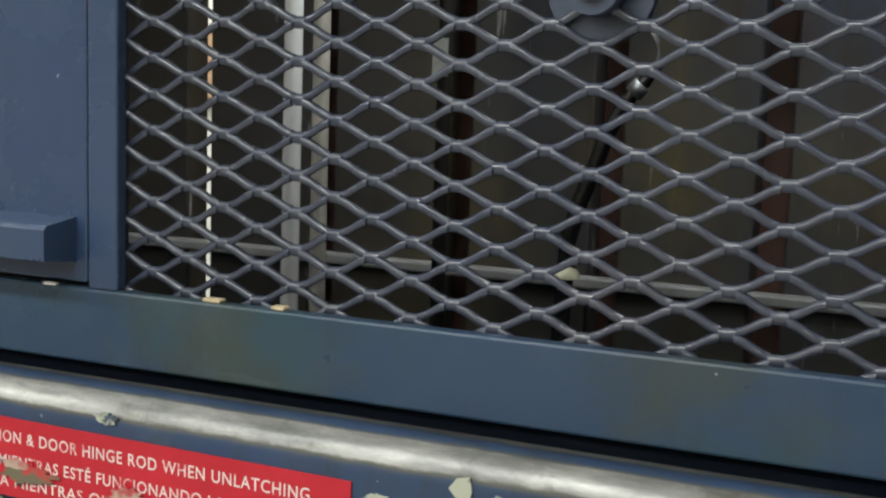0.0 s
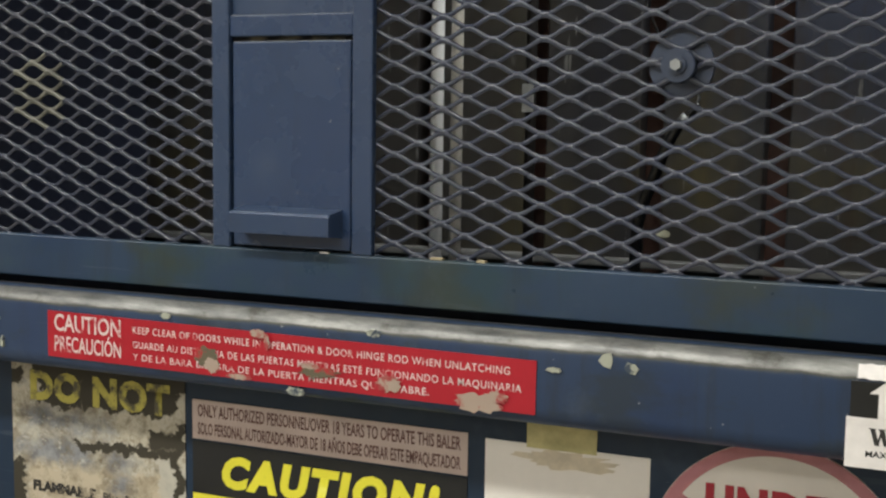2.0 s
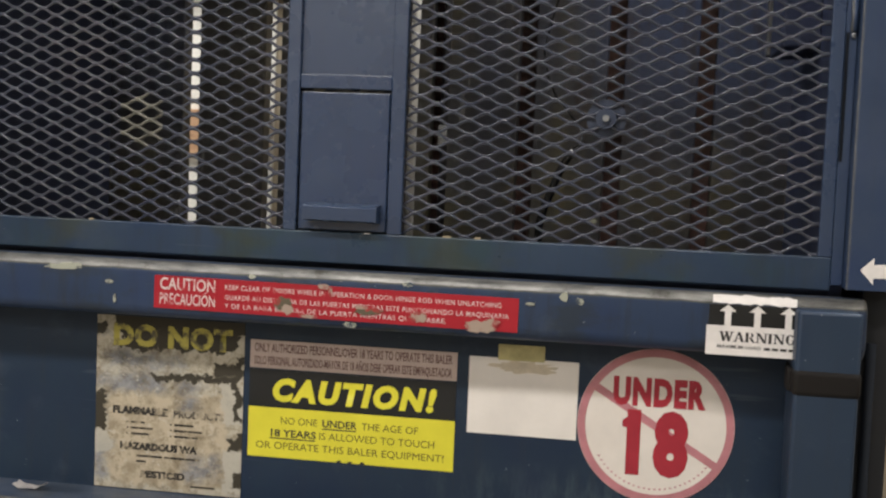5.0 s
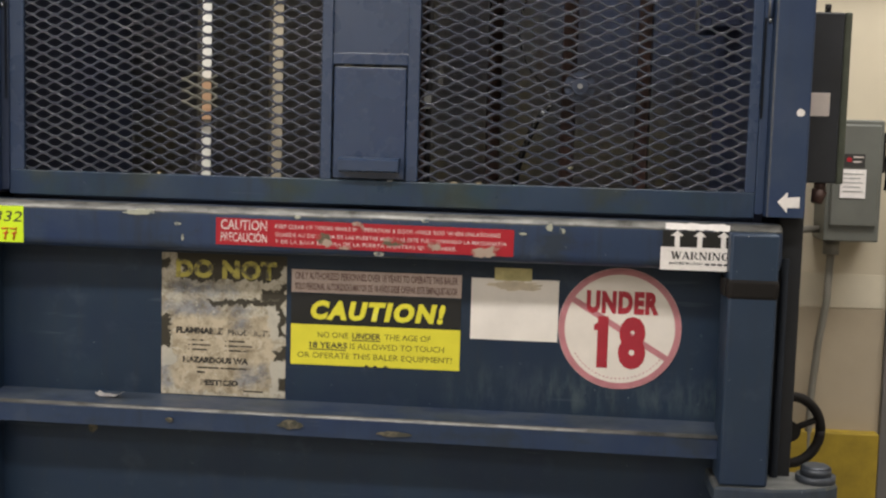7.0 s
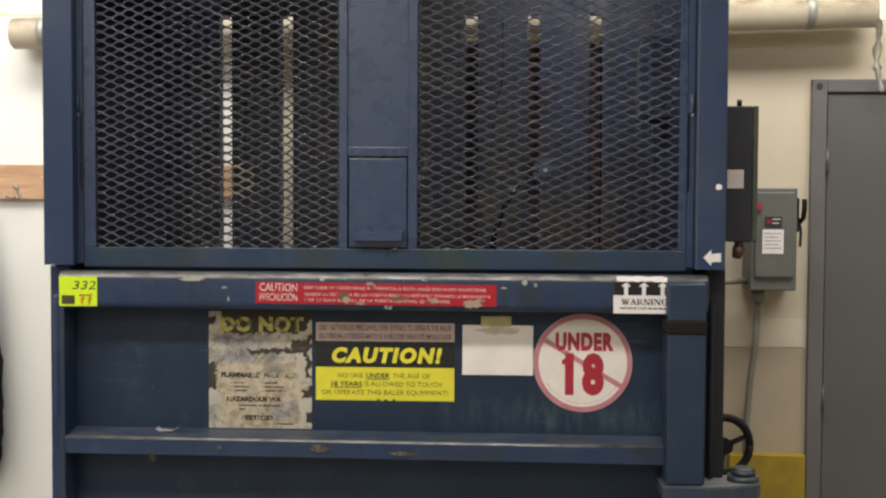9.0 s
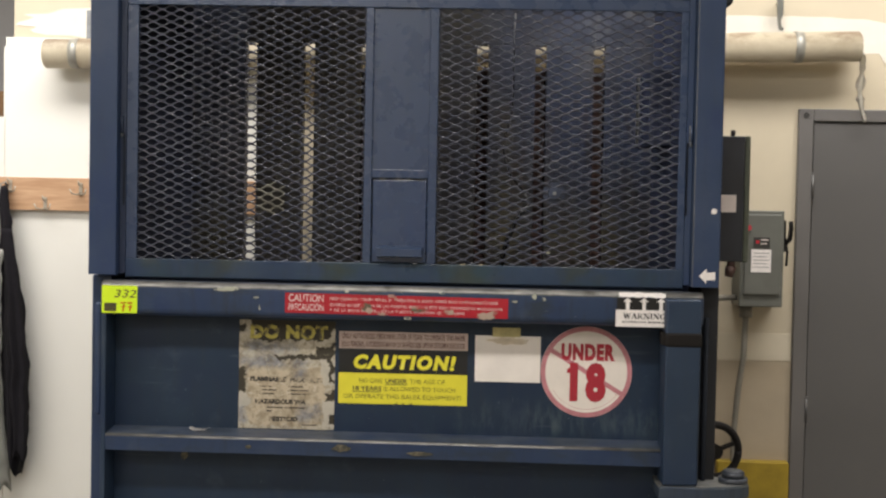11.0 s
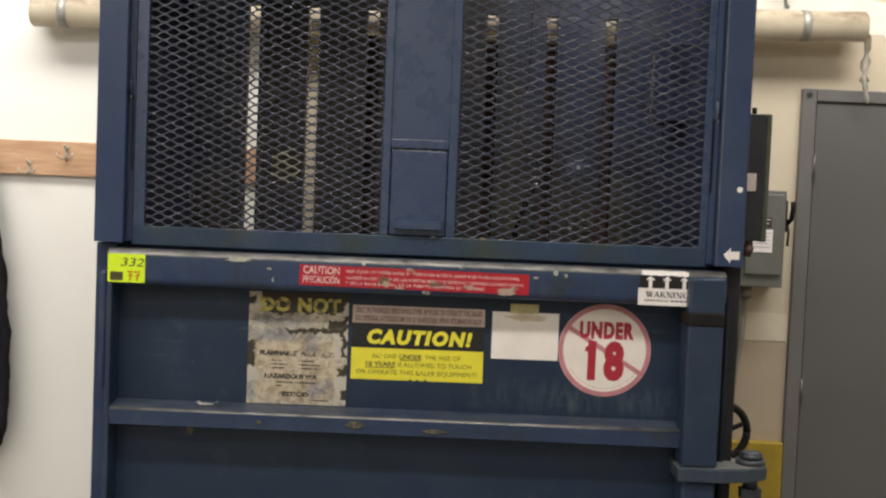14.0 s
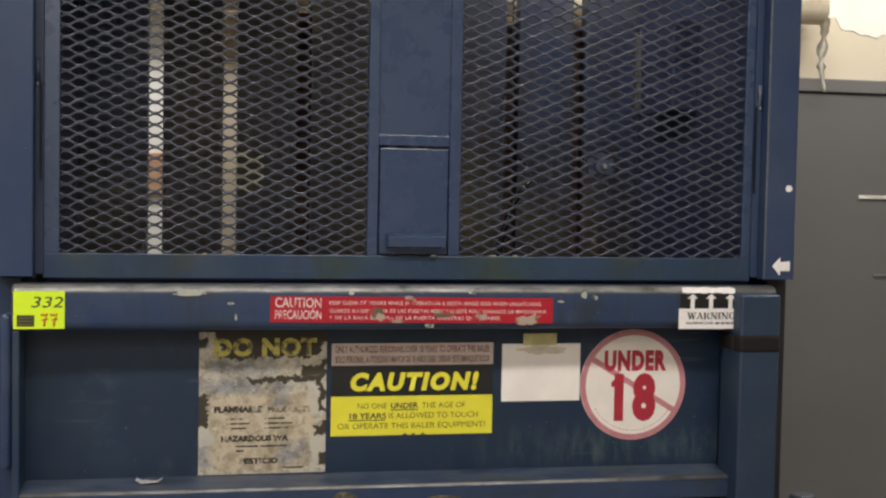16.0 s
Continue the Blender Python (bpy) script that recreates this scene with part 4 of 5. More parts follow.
part("flange", bx(0.353, 0.369, 0.862, 0.895, 1.547, 1.921, bevel=0.004), M_BOXRIM, cbox, "greenish grey edge of the lid")
part("sticker", bx(0.284, 0.329, 0.8555, 0.8585, 1.695, 1.746, bevel=0.0008), M_STICKER, cbox, "pale blank sticker")
part("switch_knob", cyl(bmesh.new(), (0.318, 0.875, 1.918), (0.318, 0.875, 1.938), 0.007, 12), M_BLACK, cbox)
bm = bmesh.new()
cyl(bm, (0.322, 0.875, 1.550), (0.322, 0.875, 1.530), 0.012, 14)
cyl(bm, (0.322, 0.875, 1.532), (0.315, 0.870, 1.505), 0.017, 14, 0.012)
part("cable_gland", bm, M_BROWN, cbox)

# ---- the gate
gate = part("gate", bx(-0.733, -0.572, 0.6445, 0.652, 1.796, 2.25), M_GATE, baler, "recessed centre panel of the sliding gate")
GX0, GX1, GZ0, GZ1 = -1.425, 0.142, 1.4805, 2.277
MZ0, MZ1 = 1.533, 2.246
for nm, x0, x1, z0, z1 in (("bottom_rail", GX0, GX1, GZ0, MZ0), ("top_rail", GX0, GX1, MZ1, GZ1), ("stile", GX0, -1.393, MZ0, MZ1), ("stile", 0.121, GX1, MZ0, MZ1), ("stile", -0.754, -0.731, MZ0, MZ1), ("stile", -0.574, -0.549, MZ0, MZ1)):
    part(nm, bx(x0, x1, 0.635 + (0.001 if nm == "stile" else 0), 0.6465, z0, z1, bevel=0.002), M_RAIL if nm == "bottom_rail" else M_GATE, gate)
part("cross_bar", bx(-0.731, -0.574, 0.638, 0.6525, 1.772, 1.796, bevel=0.002), M_EDGE, gate)
# added dark sheet, hides the bright slots behind the flap's slit
part("slit_backing", bx(-0.748, -0.558, 0.6535, 0.660, 1.520, 1.790), M_DARK, gate)
part("flap", bx(-0.7275, -0.5765, 0.6385, 0.650, 1.536, 1.767, bevel=0.0022), M_EDGE, gate, "small blue flap with a pull")
bm = bmesh.new()
vs = [(0.6395, 1.582), (0.609, 1.578), (0.606, 1.575), (0.606, 1.554), (0.6395, 1.550)]
a = [bm.verts.new((-0.712, y, z)) for y, z in vs]
b = [bm.verts.new((-0.586, y, z)) for y, z in vs]
bm.faces.new(a)
bm.faces.new(b[::-1])
for k in range(5):
    bm.faces.new((a[k], b[k], b[(k + 1) % 5], a[(k + 1) % 5]))
bmesh.ops.recalc_face_normals(bm, faces=bm.faces[:])
part("flap_pull", bm, M_GATE, gate)



def expanded(x0, x1, z0, z1, y, ax, az, PX, PZ, spot=None):
    """Expanded metal: short bonds joined by slanting, slightly curved strands; ax, az: the middle of one bond."""
    bm = bmesh.new()
    sec = [(-0.0025, 0.0011), (-0.0022, -0.0015), (0.0006, -0.0021), (0.0025, -0.0008), (0.0016, 0.0018), (-0.0013, 0.0021)]
    HB = 0.0040

    def run(pts):
        rings = []
        for x, z, fat, lean in pts:
            if not (x0 - 0.0001 <= x <= x1 + 0.0001 and z0 <= z <= z1):
                rings.append(None)
                continue
            rings.append([bm.verts.new((x, y + d + lean, z + h * fat + d * 0.25)) for d, h in sec])
        for a, b in zip(rings, rings[1:]):
            if a and b:
                for k in range(6):
                    bm.faces.new((a[k], a[(k + 1) % 6], b[(k + 1) % 6], b[k])).smooth = True

    j0, j1 = int((z0 - az) / (PZ / 2)) - 2, int((z1 - az) / (PZ / 2)) + 2
    for j in range(j0, j1):
        zc = az + j * PZ / 2
        off = 0.0 if j % 2 == 0 else PX / 2
        i0, i1 = int((x0 - ax) / PX) - 2, int((x1 - ax) / PX) + 2
        for i in range(i0, i1):
            xc = ax + i * PX + off
            if spot and math.hypot(xc - spot[0], zc - spot[1]) > spot[2] * (0.75 + 0.45 * noise.noise(Vector((xc * 90, zc * 90, 3)))):
                continue
            if x0 + HB < xc < x1 - HB:
                run([(xc - HB - 0.001, zc, 1.65, 0), (xc - HB * 0.5, zc, 1.95, 0), (xc + HB * 0.5, zc, 1.95, 0), (xc + HB + 0.001, zc, 1.65, 0)])
            for s in (1, -1):
                xa, xb, za, zb = xc + HB, xc + PX / 2 - HB, zc + 0.0014 * s, zc + s * (PZ / 2 - 0.0014)
                pts = []
                for k in range(8):
                    u = k / 7
                    e = 0.32 * u + 0.68 * (3 * u * u - 2 * u ** 3)
                    pts.append((xa + u * (xb - xa), za + e * (zb - za), 1.42, s * 0.0012 * (1 - 2 * u)))
                # cut at the panel's border
                cut = [(max(x0, min(x1, px)), pz, f, l) for px, pz, f, l in pts if x0 - 0.003 < px < x1 + 0.003]
                if len(cut) > 1:
                    run(cut)
    return bm


part("mesh_panel", expanded(-1.395, -0.752, MZ0 - 0.006, MZ1 + 0.006, 0.650, -0.795, 1.803, 0.051, 0.02335), M_STRAND, gate, "blue expanded metal mesh")
part("mesh_panel", expanded(-0.550, 0.123, MZ0 - 0.006, MZ1 + 0.006, 0.650, -0.500, 1.632, 0.056, 0.0243), M_STRAND, gate, "blue expanded metal mesh")
tagged(part("worn_patch", expanded(-1.10, -0.95, 1.640, 1.770, 0.6494, -0.795, 1.803, 0.051, 0.02335, (-1.028, 1.703, 0.055)), M_WORNSTRAND, gate), "mesh rubbed to pale bare metal", kind="stuff")
for cx, w in ((-0.700, 0.014), (-0.660, 0.020), (-0.622, 0.013), (-0.596, 0.010)):
    part("paint_flake", blob(bmesh.new(), cx, 1.7700, 0.6490, w, 0.0036, 0.001, int(-cx * 1000), 16, 0.5), M_GLUE, gate, "flake of old pale paint")
part("crumb", bx(-0.612, -0.601, 0.6335, 0.6375, 1.5325, 1.5345, bevel=0.0006), M_WHITEINK, gate, "white paper crumb")
# bolted bumper on the right mesh
HX, HZ = -0.220, 1.738
part("bumper", cyl(bmesh.new(), (HX, 0.653, HZ), (HX, 0.661, HZ), 0.032, 36), M_BUMPER, gate, "round blue bumper bolted through the mesh")
part("collar", cyl(bmesh.new(), (HX, 0.634, HZ), (HX, 0.652, HZ), 0.0165, 30), M_BUMPER, gate)
part("bolt", cyl(bmesh.new(), (HX, 0.625, HZ), (HX, 0.635, HZ), 0.0058, 6, smooth=False), M_STEEL, gate, "grey steel bolt")
part("washer", cyl(bmesh.new(), (HX, 0.631, HZ), (HX, 0.634, HZ), 0.0090, 20), M_BUMPER, gate)
for cx, w in ((-0.472, 0.007), (-0.421, 0.005), (-1.10, 0.004)):
    part("crumb", bx(cx - w, cx + w, 0.636, 0.644, 1.533, 1.5355, bevel=0.0008), M_STAIN, gate, "crumb of cardboard")
# hose hanging behind the bumper
HOSE = [(-0.330, 2.45), (-0.332, 2.00), (-0.352, 1.92), (-0.360, 1.885), (-0.349, 1.83), (-0.333, 1.795), (-0.308, 1.765), (-0.288, 1.742)]
part("wire", tube(bmesh.new(), [(x, 1.03, z) for x, z in HOSE], 0.0020, 8), M_HOSE, baler, "thin black cable")
part("wire", tube(bmesh.new(), [(-0.290, 1.03, 1.744), (-0.281, 1.03, 1.728), (-0.278, 1.03, 1.714), (-0.282, 1.03, 1.702)], 0.0022, 8), M_STEEL, baler, "pale bent wire")
part("hose", tube(bmesh.new(), [(-0.278, 1.03, 1.706), (-0.290, 1.03, 1.692), (-0.306, 1.03, 1.674), (-0.321, 1.03, 1.645), (-0.333, 1.03, 1.612), (-0.345, 1.03, 1.580), (-0.354, 1.03, 1.545), (-0.358, 1.03, 1.45), (-0.358, 1.03, 1.20)], [0.004, 0.006, 0.007, 0.0075, 0.0078, 0.0080, 0.0082, 0.0082, 0.0082], 12), M_HOSE, baler, "black hose")
# bright ring modelled for the specular spot on the hose
part("hose_glint", cyl(bmesh.new(), (-0.292, 1.03, 1.690), (-0.300, 1.03, 1.681), 0.0085, 14), M_STEEL, baler, "bright ring for the glint on the hose")
part("scrap", blob(bmesh.new(), -0.237, 1.571, 0.662, 0.010, 0.006, 0.002, 31, 12, 0.5), M_FLAKE, gate, "scrap of paper caught in the mesh")

# ---- labels on the beam
YB, YP = 0.5968, 0.6898


def sheet_part(name, x0, x1, z0, z1, y, material, label="", thick=0.0012, bevel=0.0):
    return part(name, bx(x0, x1, y - thick, y, z0, z1, bevel=bevel), material, ddoor, label)


red = sheet_part("warning_label", -0.963, -0.343, 1.390, 1.4455, YB, M_SIGNRED, "long red bilingual caution label, scuffed")
y = YB - 0.0014
lettering("lettering", "CAUTION", -0.953, 1.4225, y, 0.0200, M_LABELINK, red, 0.098, fat=0.020)
lettering("lettering", "PRECAUCIÓN", -0.953, 1.3975, y, 0.0185, M_LABELINK, red, 0.098, fat=0.014)
lettering("lettering", "KEEP CLEAR OF DOORS WHILE IN OPERATION & DOOR HINGE ROD WHEN UNLATCHING", -0.838, 1.4285, y, 0.0082, M_LABELINK, red, 0.467, fat=0.010, gap=1.12)
lettering("lettering", "GUARDE AU DISTANCIA DE LAS PUERTAS MIENTRAS ESTÉ FUNCIONANDO LA MAQUINARIA", -0.838, 1.4115, y, 0.0080, M_LABELINK, red, 0.480, fat=0.010, gap=1.12)
lettering("lettering", "Y DE LA BARA BISAGRA DE LA PUERTA MIENTRAS QUE SE ABRE.", -0.838, 1.3970, y, 0.0078, M_LABELINK, red, 0.378, fat=0.010, gap=1.12)
for i, (fx, fz, rx, rz, mt) in enumerate(((-0.735, 1.411, 0.020, 0.015, M_SMEARRED), (-0.728, 1.402, 0.012, 0.010, M_TORNRED), (-0.591, 1.408, 0.030, 0.008, M_SMEARRED), (-0.600, 1.414, 0.016, 0.004, M_TORNRED), (-0.507, 1.405, 0.019, 0.011, M_TORNRED), (-0.405, 1.396, 0.032, 0.012, M_TORNRED), (-0.385, 1.404, 0.016, 0.008, M_TORNRED), (-0.690, 1.393, 0.020, 0.004, M_TORNRED), (-0.667, 1.444, 0.011, 0.006, M_TORNRED), (-0.655, 1.436, 0.004, 0.010, M_TORNRED))):
    part("scuff", blob(bmesh.new(), fx, fz, y - 0.0002 - 0.0003 * i, rx, rz, 0.0006, 20 + i, 30, 0.38), mt, red, "torn and smeared spot")

pivot = Vector((-0.66, YB, 1.418))
red.matrix_basis = Matrix.Translation(pivot) @ Matrix.Rotation(0.007, 4, "Y") @ Matrix.Translation(-pivot)

warn = sheet_part("warning_label", -0.046, 0.092, 1.374, 1.4205, YB, M_WHITEINK, "white and black warning label with three arrows")
part("arrow_panel", bx(-0.043, 0.092, YB - 0.0012, YB + 0.001, 1.4205, 1.4535), M_SIGNBLACK, warn)
bm = bmesh.new()
rnd = random.Random(11)
rows_ = []
for k in range(7):
    a = radians(10 + 36 * k / 6)
    yy_, zz_ = 0.619 - 0.0232 * math.cos(a), 1.450 + 0.0232 * math.sin(a)
    rag = 0.006 * rnd.random() if k in (0, 6) else 0.0
    rows_.append([bm.verts.new((-0.038 + (0.128 - rag) * q / 24, yy_, zz_ + (0.003 * rnd.random() if k in (0, 6) else 0))) for q in range(25)])
for ra, rb in zip(rows_, rows_[1:]):
    for q in range(24):
        bm.faces.new((ra[q], ra[q + 1], rb[q + 1], rb[q]))
part("torn_top", bm, M_WHITEINK, warn, "torn white upper edge")
for ax in (-0.014, 0.031, 0.078):
    bm = bmesh.new()
    pts = [(-0.0050, 1.4205), (0.0050, 1.4205), (0.0050, 1.443), (0.0130, 1.443), (0.0, 1.454), (-0.0130, 1.443), (-0.0050, 1.443)]
    bm.faces.new([bm.verts.new((ax + px, YB - 0.0018, pz)) for px, pz in pts])
    part("arrow", bm, M_WHITEINK, warn)


def serif_word(text, x, z, y, height, width, material, parent):
    """Bold upright book lettering: thick and thin strokes with small feet."""
    thick, thin = 0.26, 0.12
    glyphs = {
        "W": (1.30, [(0.12, 1, 0.40, 0, thick), (0.40, 0, 0.66, 1, thin), (0.60, 1, 0.88, 0, thick), (0.88, 0, 1.16, 1, thin)], [(0.12, 1), (0.63, 1), (1.16, 1)]),
        "A": (1.04, [(0.14, 0, 0.50, 1, thin), (0.50, 1, 0.86, 0, thick)], [(0.14, 0), (0.86, 0)]),
        "R": (1.04, [(0.22, 0, 0.22, 1, thick), (0.50, 0.5, 0.88, 0, thick)], [(0.22, 0), (0.90, 0), (0.22, 1)]),
        "N": (1.08, [(0.18, 0, 0.18, 1, thin), (0.20, 1, 0.86, 0, thick), (0.90, 0, 0.90, 1, thin)], [(0.18, 0), (0.14, 1), (0.90, 1)]),
        "I": (0.54, [(0.25, 0, 0.25, 1, thick)], [(0.25, 0), (0.25, 1)]),
        "G": (1.10, [(0.84, 0.08, 0.84, 0.42, thick)], [(0.84, 0.42)]),
    }
    total = sum(glyphs[c][0] for c in text)
    k, pen, layer = width / total, x, 0
    bm = bmesh.new()

    def face(pts):
        nonlocal layer
        layer += 1
        bm.faces.new([bm.verts.new((pen + px * k, y - 0.00003 * (layer % 5), z + pz * height)) for px, pz in pts])

    for c in text:
        adv, strokes, feet = glyphs[c]
        for x0, z0, x1, z1, w in strokes:
            if z0 > z1:
                x0, z0, x1, z1 = x1, z1, x0, z0
            face([(x0 - w / 2, z0), (x0 + w / 2, z0), (x1 + w / 2, z1), (x1 - w / 2, z1)])
        for fx, fz in feet:
            d = 0.06 if fz < 0.5 else -0.06
            face([(fx - 0.19, min(fz, fz + d)), (fx + 0.19, min(fz, fz + d)), (fx + 0.19, max(fz, fz + d)), (fx - 0.19, max(fz, fz + d))])
        if c == "A":
            face([(0.28, 0.28), (0.70, 0.28), (0.70, 0.36), (0.28, 0.36)])
        if c in "RG":
            cx, cz, rx, rz, a0, a1 = (0.48, 0.74, 0.34, 0.26, -90, 90) if c == "R" else (0.52, 0.5, 0.46, 0.52, 40, 320)
            for q in range(10):
                u, v = (radians(a0 + (a1 - a0) * n / 10) for n in (q, q + 1))
                wu, wv = (0.30 + 0.30 * abs(math.cos(t)) for t in (u, v))
                face([(cx + rx * math.cos(u), cz + rz * math.sin(u)), (cx + rx * math.cos(v), cz + rz * math.sin(v)),
                      (cx + rx * (1 - wv) * math.cos(v), cz + rz * (1 - 0.16) * math.sin(v)), (cx + rx * (1 - wu) * math.cos(u), cz + rz * (1 - 0.16) * math.sin(u))])
        pen += adv * k
    part("lettering", bm, material, parent)


serif_word("WARNING", -0.025, 1.3960, YB - 0.0016, 0.0155, 0.117, M_INK, warn)
lettering("lettering", "MAXIMUM LOAD", -0.028, 1.3850, YB - 0.0016, 0.0055, M_INK, warn, 0.066, fat=0.02)
for q in range(4):
    part("small_print", bx(0.043 + 0.0125 * q, 0.0525 + 0.0125 * q, YB - 0.0017, YB - 0.001, 1.3850, 1.3890), M_INK, warn)

tagl = sheet_part("price_label", -1.478, -1.378, 1.380, 1.457, YB, M_GREEN, "lime green label with handwritten figures", bevel=0.0005)
lettering("lettering", "332", -1.443, 1.424, YB - 0.0016, 0.022, M_INK, tagl, 0.062, slant=0.2)
part("printed_block", bx(-1.471, -1.437, YB - 0.0018, YB - 0.001, 1.385, 1.408), M_INK, tagl)
for q in range(3):
    part("printed_line", bx(-1.469, -1.439, YB - 0.0026, YB - 0.0019, 1.388 + 0.0065 * q, 1.3905 + 0.0065 * q), M_OLIVEINK, tagl)
bm = bmesh.new()
for i in range(2):
    x0 = -1.425 + 0.019 * i
    tube(bm, [(x0, YB - 0.002, 1.4095), (x0 + 0.006, YB - 0.002, 1.4085), (x0 + 0.0135, YB - 0.002, 1.411), (x0 + 0.009, YB - 0.002, 1.400), (x0 + 0.007, YB - 0.002, 1.386)], 0.0019, 6)
    tube(bm, [(x0 + 0.003, YB - 0.002, 1.3985), (x0 + 0.014, YB - 0.002, 1.4005)], 0.0016, 6)
part("scrawl", bm, M_ORANGE, tagl)

# residue on the beam and ledge
for i, (fx, fz, rx, rz) in enumerate(((-1.128, 1.452, 0.040, 0.006), (-1.115, 1.457, 0.026, 0.005), (-0.271, 1.450, 0.010, 0.010), (-0.246, 1.4445, 0.010, 0.008), (-0.526, 1.456, 0.011, 0.005), (-1.045, 1.432, 0.008, 0.004), (-0.791, 1.454, 0.008, 0.004), (-0.621, 1.3835, 0.013, 0.006), (-1.034, 1.404, 0.003, 0.008), (-0.325, 1.436, 0.010, 0.003))):
    part("residue", blob(bmesh.new(), fx, fz, YB + (0.0008 if fz > 1.454 else 0.0), rx, rz, 0.0010 + 0.0002 * i, 50 + i, 6 if i in (2, 3) else 26, 0.38), M_RESIDUE, ddoor, "scrap of old label")
rnd = random.Random(3)
bm = bmesh.new()
grid = [[bm.verts.new((-1.238 + 0.011 * i + 0.002 * rnd.random(), 0.630 + 0.009 * j + 0.003 * rnd.random(), 1.0478 + 0.003 * rnd.random() + (0.006 if i in (0, 5) else 0))) for i in range(6)] for j in range(4)]
for ra, rb in zip(grid, grid[1:]):
    for q in range(5):
        bm.faces.new((ra[q], ra[q + 1], rb[q + 1], rb[q]))
bmesh.ops.solidify(bm, geom=bm.faces[:], thickness=0.0006)
part("paper_scrap", bm, M_WHITEINK, ddoor, "crumpled scrap of white paper")
for i, (fx, fz, fy, rx, rz) in enumerate(((-0.800, 1.016, 0.597, 0.030, 0.012), (-1.262, 0.966, 0.690, 0.012, 0.016), (-0.58, 1.006, 0.597, 0.040, 0.007), (-1.06, 1.013, 0.597, 0.010, 0.006))):
    part("stain", blob(bmesh.new(), fx, fz, fy, rx, rz, 0.0006, 80 + i, 22, 0.3), M_GLUE, ddoor, "brown glue stain")

# arrow and dot on the column
bm = bmesh.new()
pts = [(0.180, 1.518), (0.200, 1.538), (0.200, 1.527), (0.224, 1.529), (0.224, 1.507), (0.200, 1.506), (0.200, 1.496)]
f = bm.faces.new([bm.verts.new((px, 0.5990, pz)) for px, pz in pts][::-1])
part("arrow_sticker", bm, M_WHITEINK, column_r, "white arrow sticker")
part("dot_sticker", blob(bmesh.new(), 0.216, 1.696, 0.5998, 0.009, 0.008, 0.0008, 4, 14, 0.2), M_WHITEINK, column_r, "white paint dot")

# ---- signs on the door plate
peel = sheet_part("peeled_sign", -1.108, -0.832, 1.049, 1.361, YP, M_PEEL, "half peeled do-not sign, torn and stained")
yy = YP - 0.0016
lettering("lettering", "DO NOT", -1.076, 1.3105, yy - 0.0006, 0.035, M_TORNYELLOW, peel, 0.222, fat=0.060, gap=1.10)
lettering("lettering", "FLAMMABLE", -1.075, 1.1855, yy, 0.0125, M_FADEDINK, peel, 0.104, fat=0.065)
lettering("lettering", "PRODUCTS", -0.960, 1.1845, yy, 0.0120, M_ERASEDINK, peel, 0.094, fat=0.045)
for j in range(3):
    for x0, w in ((-1.040, 0.032), (-0.958, 0.042)):
        part("print_bar", bx(x0, x0 + w + (-0.006, 0.010, 0.002)[j], yy - 0.0004, yy, 1.169 - 0.0105 * j, 1.1725 - 0.0105 * j), M_FADEDINK, peel)
        part("bullet", bx(x0 - 0.008, x0 - 0.005, yy - 0.0004, yy, 1.1695 - 0.0105 * j, 1.172 - 0.0105 * j), M_FADEDINK, peel)
lettering("lettering", "HAZARDOUS WA", -1.060, 1.1215, yy, 0.0118, M_FADEDINK, peel, 0.146, fat=0.065)
for x0, w, z0 in ((-1.028, 0.048, 1.1085), (-0.975, 0.064, 1.1085), (-1.028, 0.018, 1.0985)):
    part("print_bar", bx(x0, x0 + w, yy - 0.0004, yy, z0, z0 + 0.0035), M_FADEDINK, peel)
lettering("lettering", "PESTICID", -1.020, 1.0720, yy, 0.0115, M_FADEDINK, peel, 0.084, fat=0.060)
part("print_bar", bx(-0.925, -0.880, yy - 0.0004, yy, 1.060, 1.063), M_FADEDINK, peel)

pink = sheet_part("notice_label", -0.821, -0.453, 1.285, 1.3345, YP, M_PINK, "faded pink notice label with brown words")
lettering("lettering", "ONLY AUTHORIZED PERSONNEL/OVER 18 YEARS TO OPERATE THIS BALER", -0.813, 1.314, yy, 0.0150, M_BROWNINK, pink, 0.352, fat=0.02)
lettering("lettering", "SOLO PERSONAL AUTORIZADO-MAYOR DE 18 AÑOS DEBE OPERAR ESTE EMPAQUETADOR", -0.813, 1.2915, yy, 0.0145, M_BROWNINK, pink, 0.352, fat=0.02)
cau = sheet_part("caution_sign", -0.821, -0.453, 1.216, 1.2825, YP, M_SIGNBLACK, "black and yellow caution sign")
lettering("lettering", "CAUTION!", -0.636, 1.2305, yy, 0.0360, M_SIGNYELLOW, cau, 0.292, "CENTER", 0.062, 0.20, gap=1.22)
part("yellow_field", bx(-0.821, -0.453, YP - 0.0012, YP, 1.1275, 1.216), M_SIGNYELLOW, cau)
# words on the yellow field
for words, cx, z0, w in (("NO ONE", -0.7290, 1.1880, 0.066), ("UNDER", -0.6560, 1.1880, 0.062), ("THE AGE OF", -0.5660, 1.1880, 0.100), ("18 YEARS", -0.7400, 1.1655, 0.082), ("IS ALLOWED TO TOUCH", -0.5890, 1.1655, 0.204), ("OR OPERATE THIS BALER EQUIPMENT!", -0.6375, 1.1430, 0.336)):
    bold = words in ("UNDER", "18 YEARS")
    lettering("lettering", words, cx, z0, yy, 0.0125, M_INK if bold else M_OLIVEINK, cau, w, "CENTER", 0.02 if bold else 0.0)
    if bold:
        part("underline", bx(cx - w / 2, cx + w / 2, yy - 0.0003, yy, z0 - 0.0045, z0 - 0.0025), M_INK, cau)
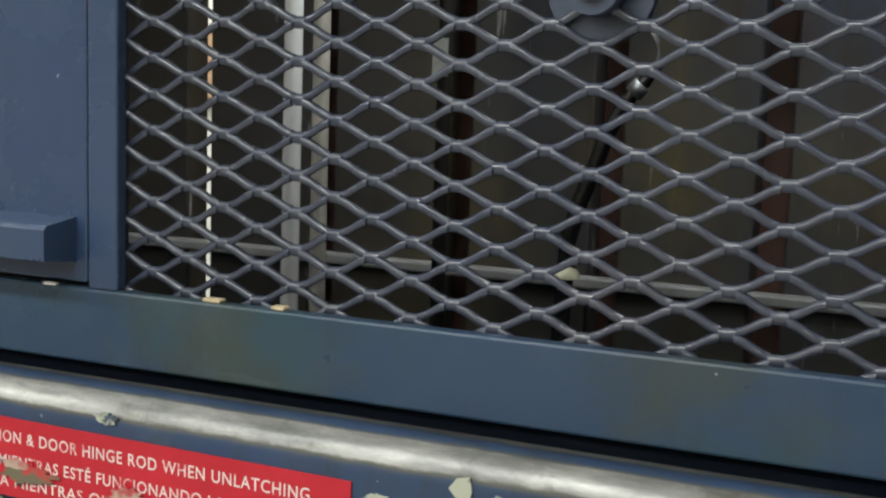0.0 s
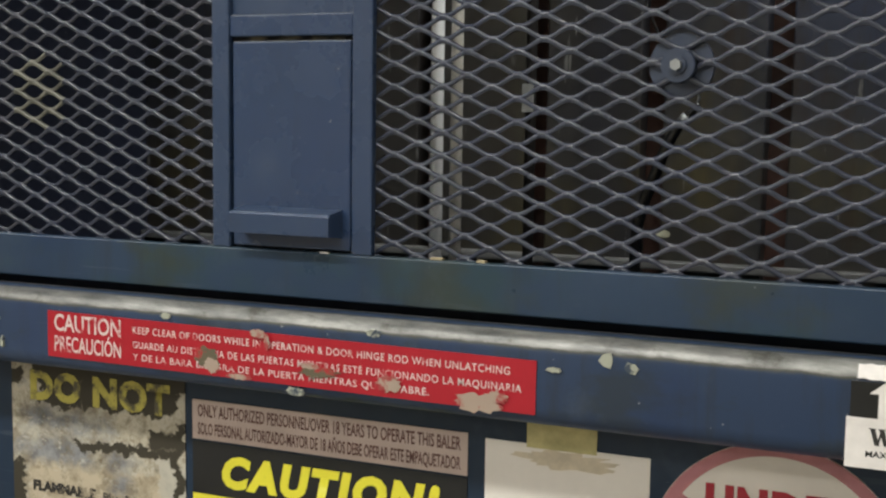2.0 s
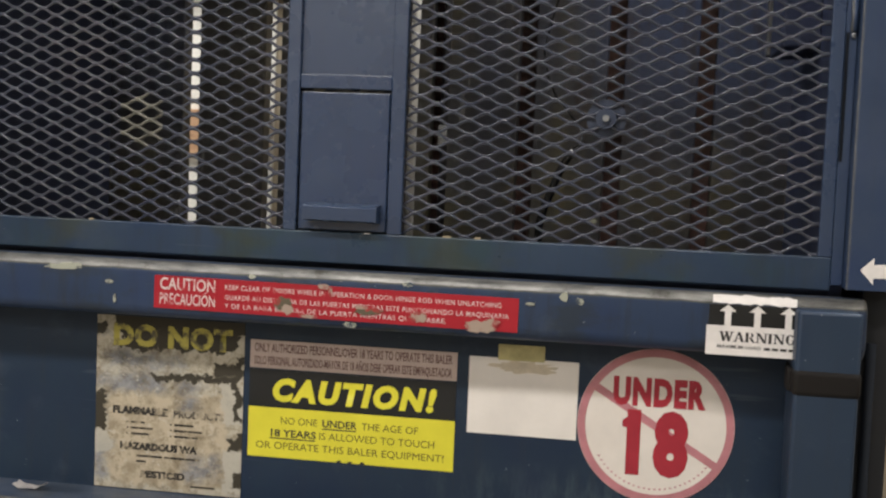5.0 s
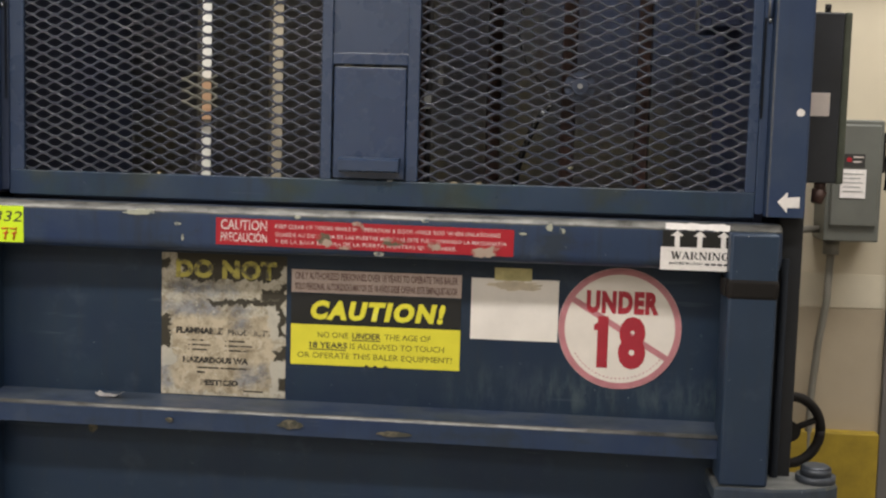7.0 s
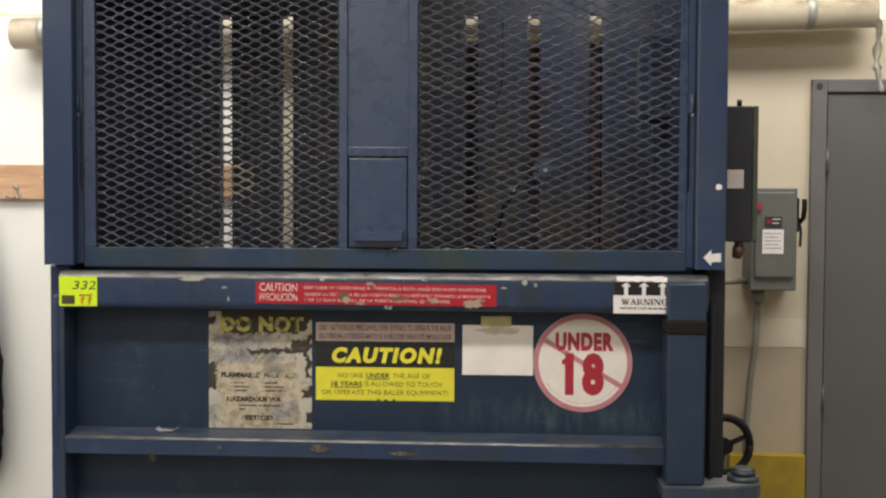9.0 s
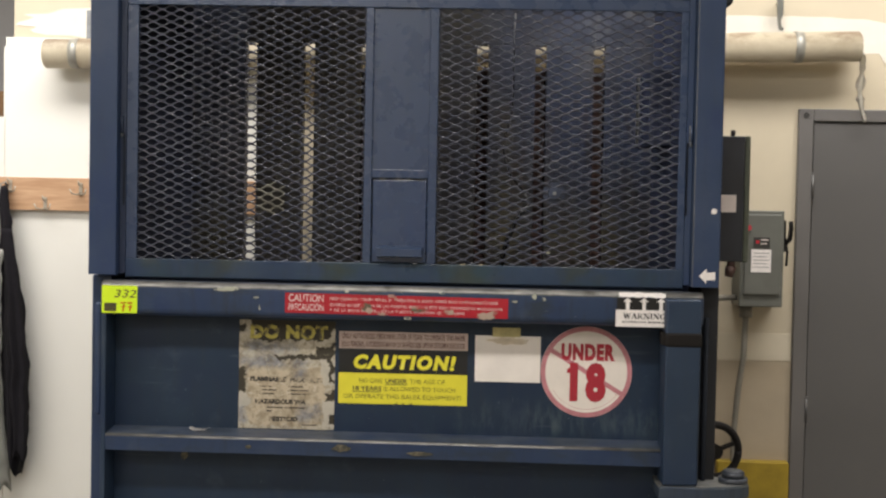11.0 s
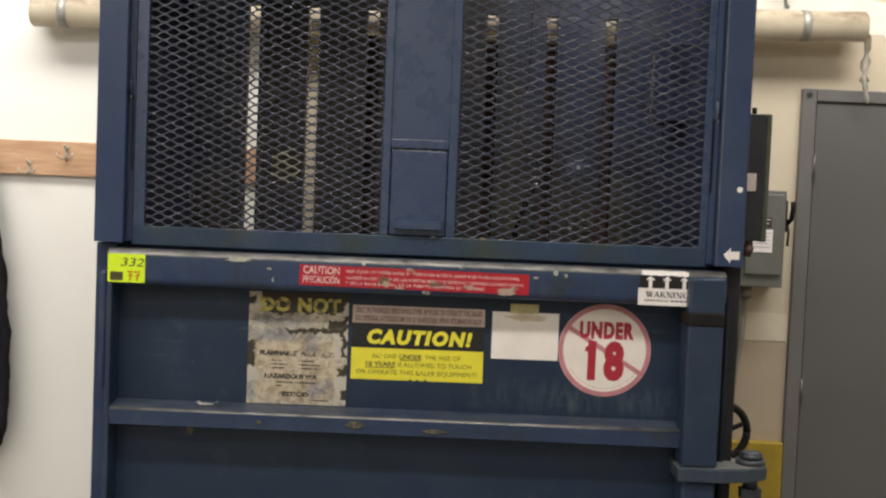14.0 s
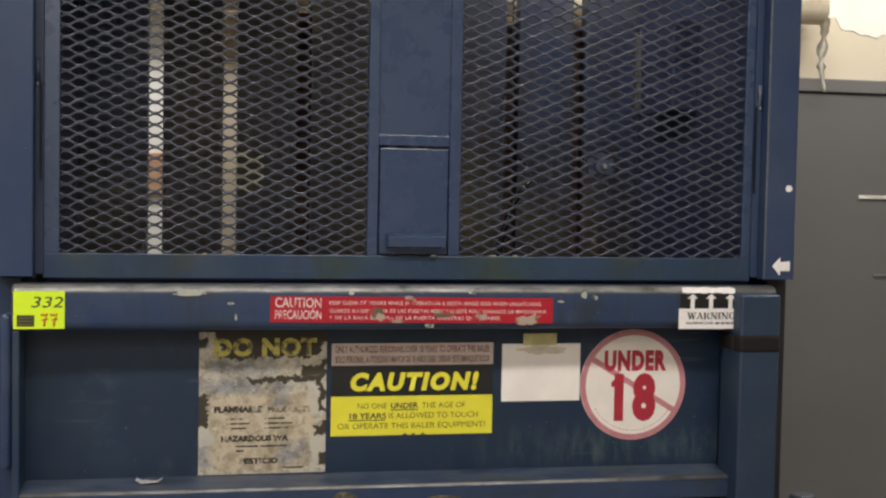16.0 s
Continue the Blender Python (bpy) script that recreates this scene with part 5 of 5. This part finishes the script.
for i, fx in enumerate((-0.655, -0.635, -0.613)):
    part("scuff", blob(bmesh.new(), fx, 1.129, yy, 0.006, 0.003, 0.0004, 160 + i, 12, 0.5), M_INK, cau)

pap = sheet_part("paper_note", -0.432, -0.246, 1.199, 1.331, YP, M_PAPER, "blank sheet of paper held by yellowed tape", 0.0008)
part("tape", bx(-0.383, -0.304, yy - 0.0006, yy, 1.3275, 1.3545), M_TAPE, pap, "yellowed masking tape")
part("glue_stain", blob(bmesh.new(), -0.338, 1.3165, YP - 0.001, 0.068, 0.0125, 0.0004, 9, 34, 0.45), M_PAPERSTAIN, pap)


def disc(bm, cx, cz, y0, y1, r, n=72):
    return cyl(bm, (cx, y1, cz), (cx, y0, cz), r, n, smooth=False)


CX, CZ, R = -0.1155, 1.2335, 0.1295
dsk = part("age_sign", disc(bmesh.new(), CX, CZ, YP - 0.0010, YP, R), M_DISC, ddoor, "round white under-18 prohibition sign with faded red ring")
bm = bmesh.new()
for k in range(96):
    a0, a1 = 2 * math.pi * k / 96, 2 * math.pi * (k + 1) / 96
    q = [(r * math.cos(a), r * math.sin(a)) for r, a in ((R - 0.0005, a0), (R - 0.0005, a1), (R - 0.0135, a1), (R - 0.0135, a0))]
    bm.faces.new([bm.verts.new((CX + u, YP - 0.0018, CZ + v)) for u, v in q])
part("ring", bm, M_RING, dsk)
bm = bx(-R + 0.008, R - 0.008, YP - 0.0017, YP - 0.0012, -0.0065, 0.0065)
bmesh.ops.transform(bm, matrix=Matrix.Translation((CX, 0, CZ)) @ Matrix.Rotation(radians(31), 4, "Y"), verts=bm.verts[:])
part("slash", bm, M_RING, dsk)
lettering("lettering", "UNDER", CX + 0.002, CZ + 0.036, YP - 0.0022, 0.042, M_REDINK, dsk, 0.152, "CENTER", 0.060, gap=1.14)
lettering("lettering", "18", CX - 0.004, CZ - 0.076, YP - 0.0022, 0.096, M_REDINK, dsk, 0.102, "CENTER", 0.06, gap=1.20)
bm = bmesh.new()
f = bm.faces.new([bm.verts.new((CX + px, YP - 0.0028, CZ + pz)) for px, pz in ((-0.054, -0.004), (-0.028, -0.004), (-0.028, 0.0195), (-0.037, 0.0195), (-0.054, 0.007))])
part("figure_flag", bm, M_REDINK, dsk)
bm = bmesh.new()
for k in range(26):
    a = radians(212 + 116 * k / 25)
    blob(bm, CX + 0.107 * math.cos(a), CZ + 0.107 * math.sin(a), YP - 0.0012, 0.0022, 0.0016, 0.0003, 200 + k, 6, 0.2)
part("small_print", bm, M_RING, dsk)

# brown sheet standing behind the slots
tagged(part("back_panel", bx(-0.93, 0.19, 1.460, 1.476, 0.0, 2.168), M_BROWN), "dark rust-brown sheet standing behind the baler", "panel", kind="structure")
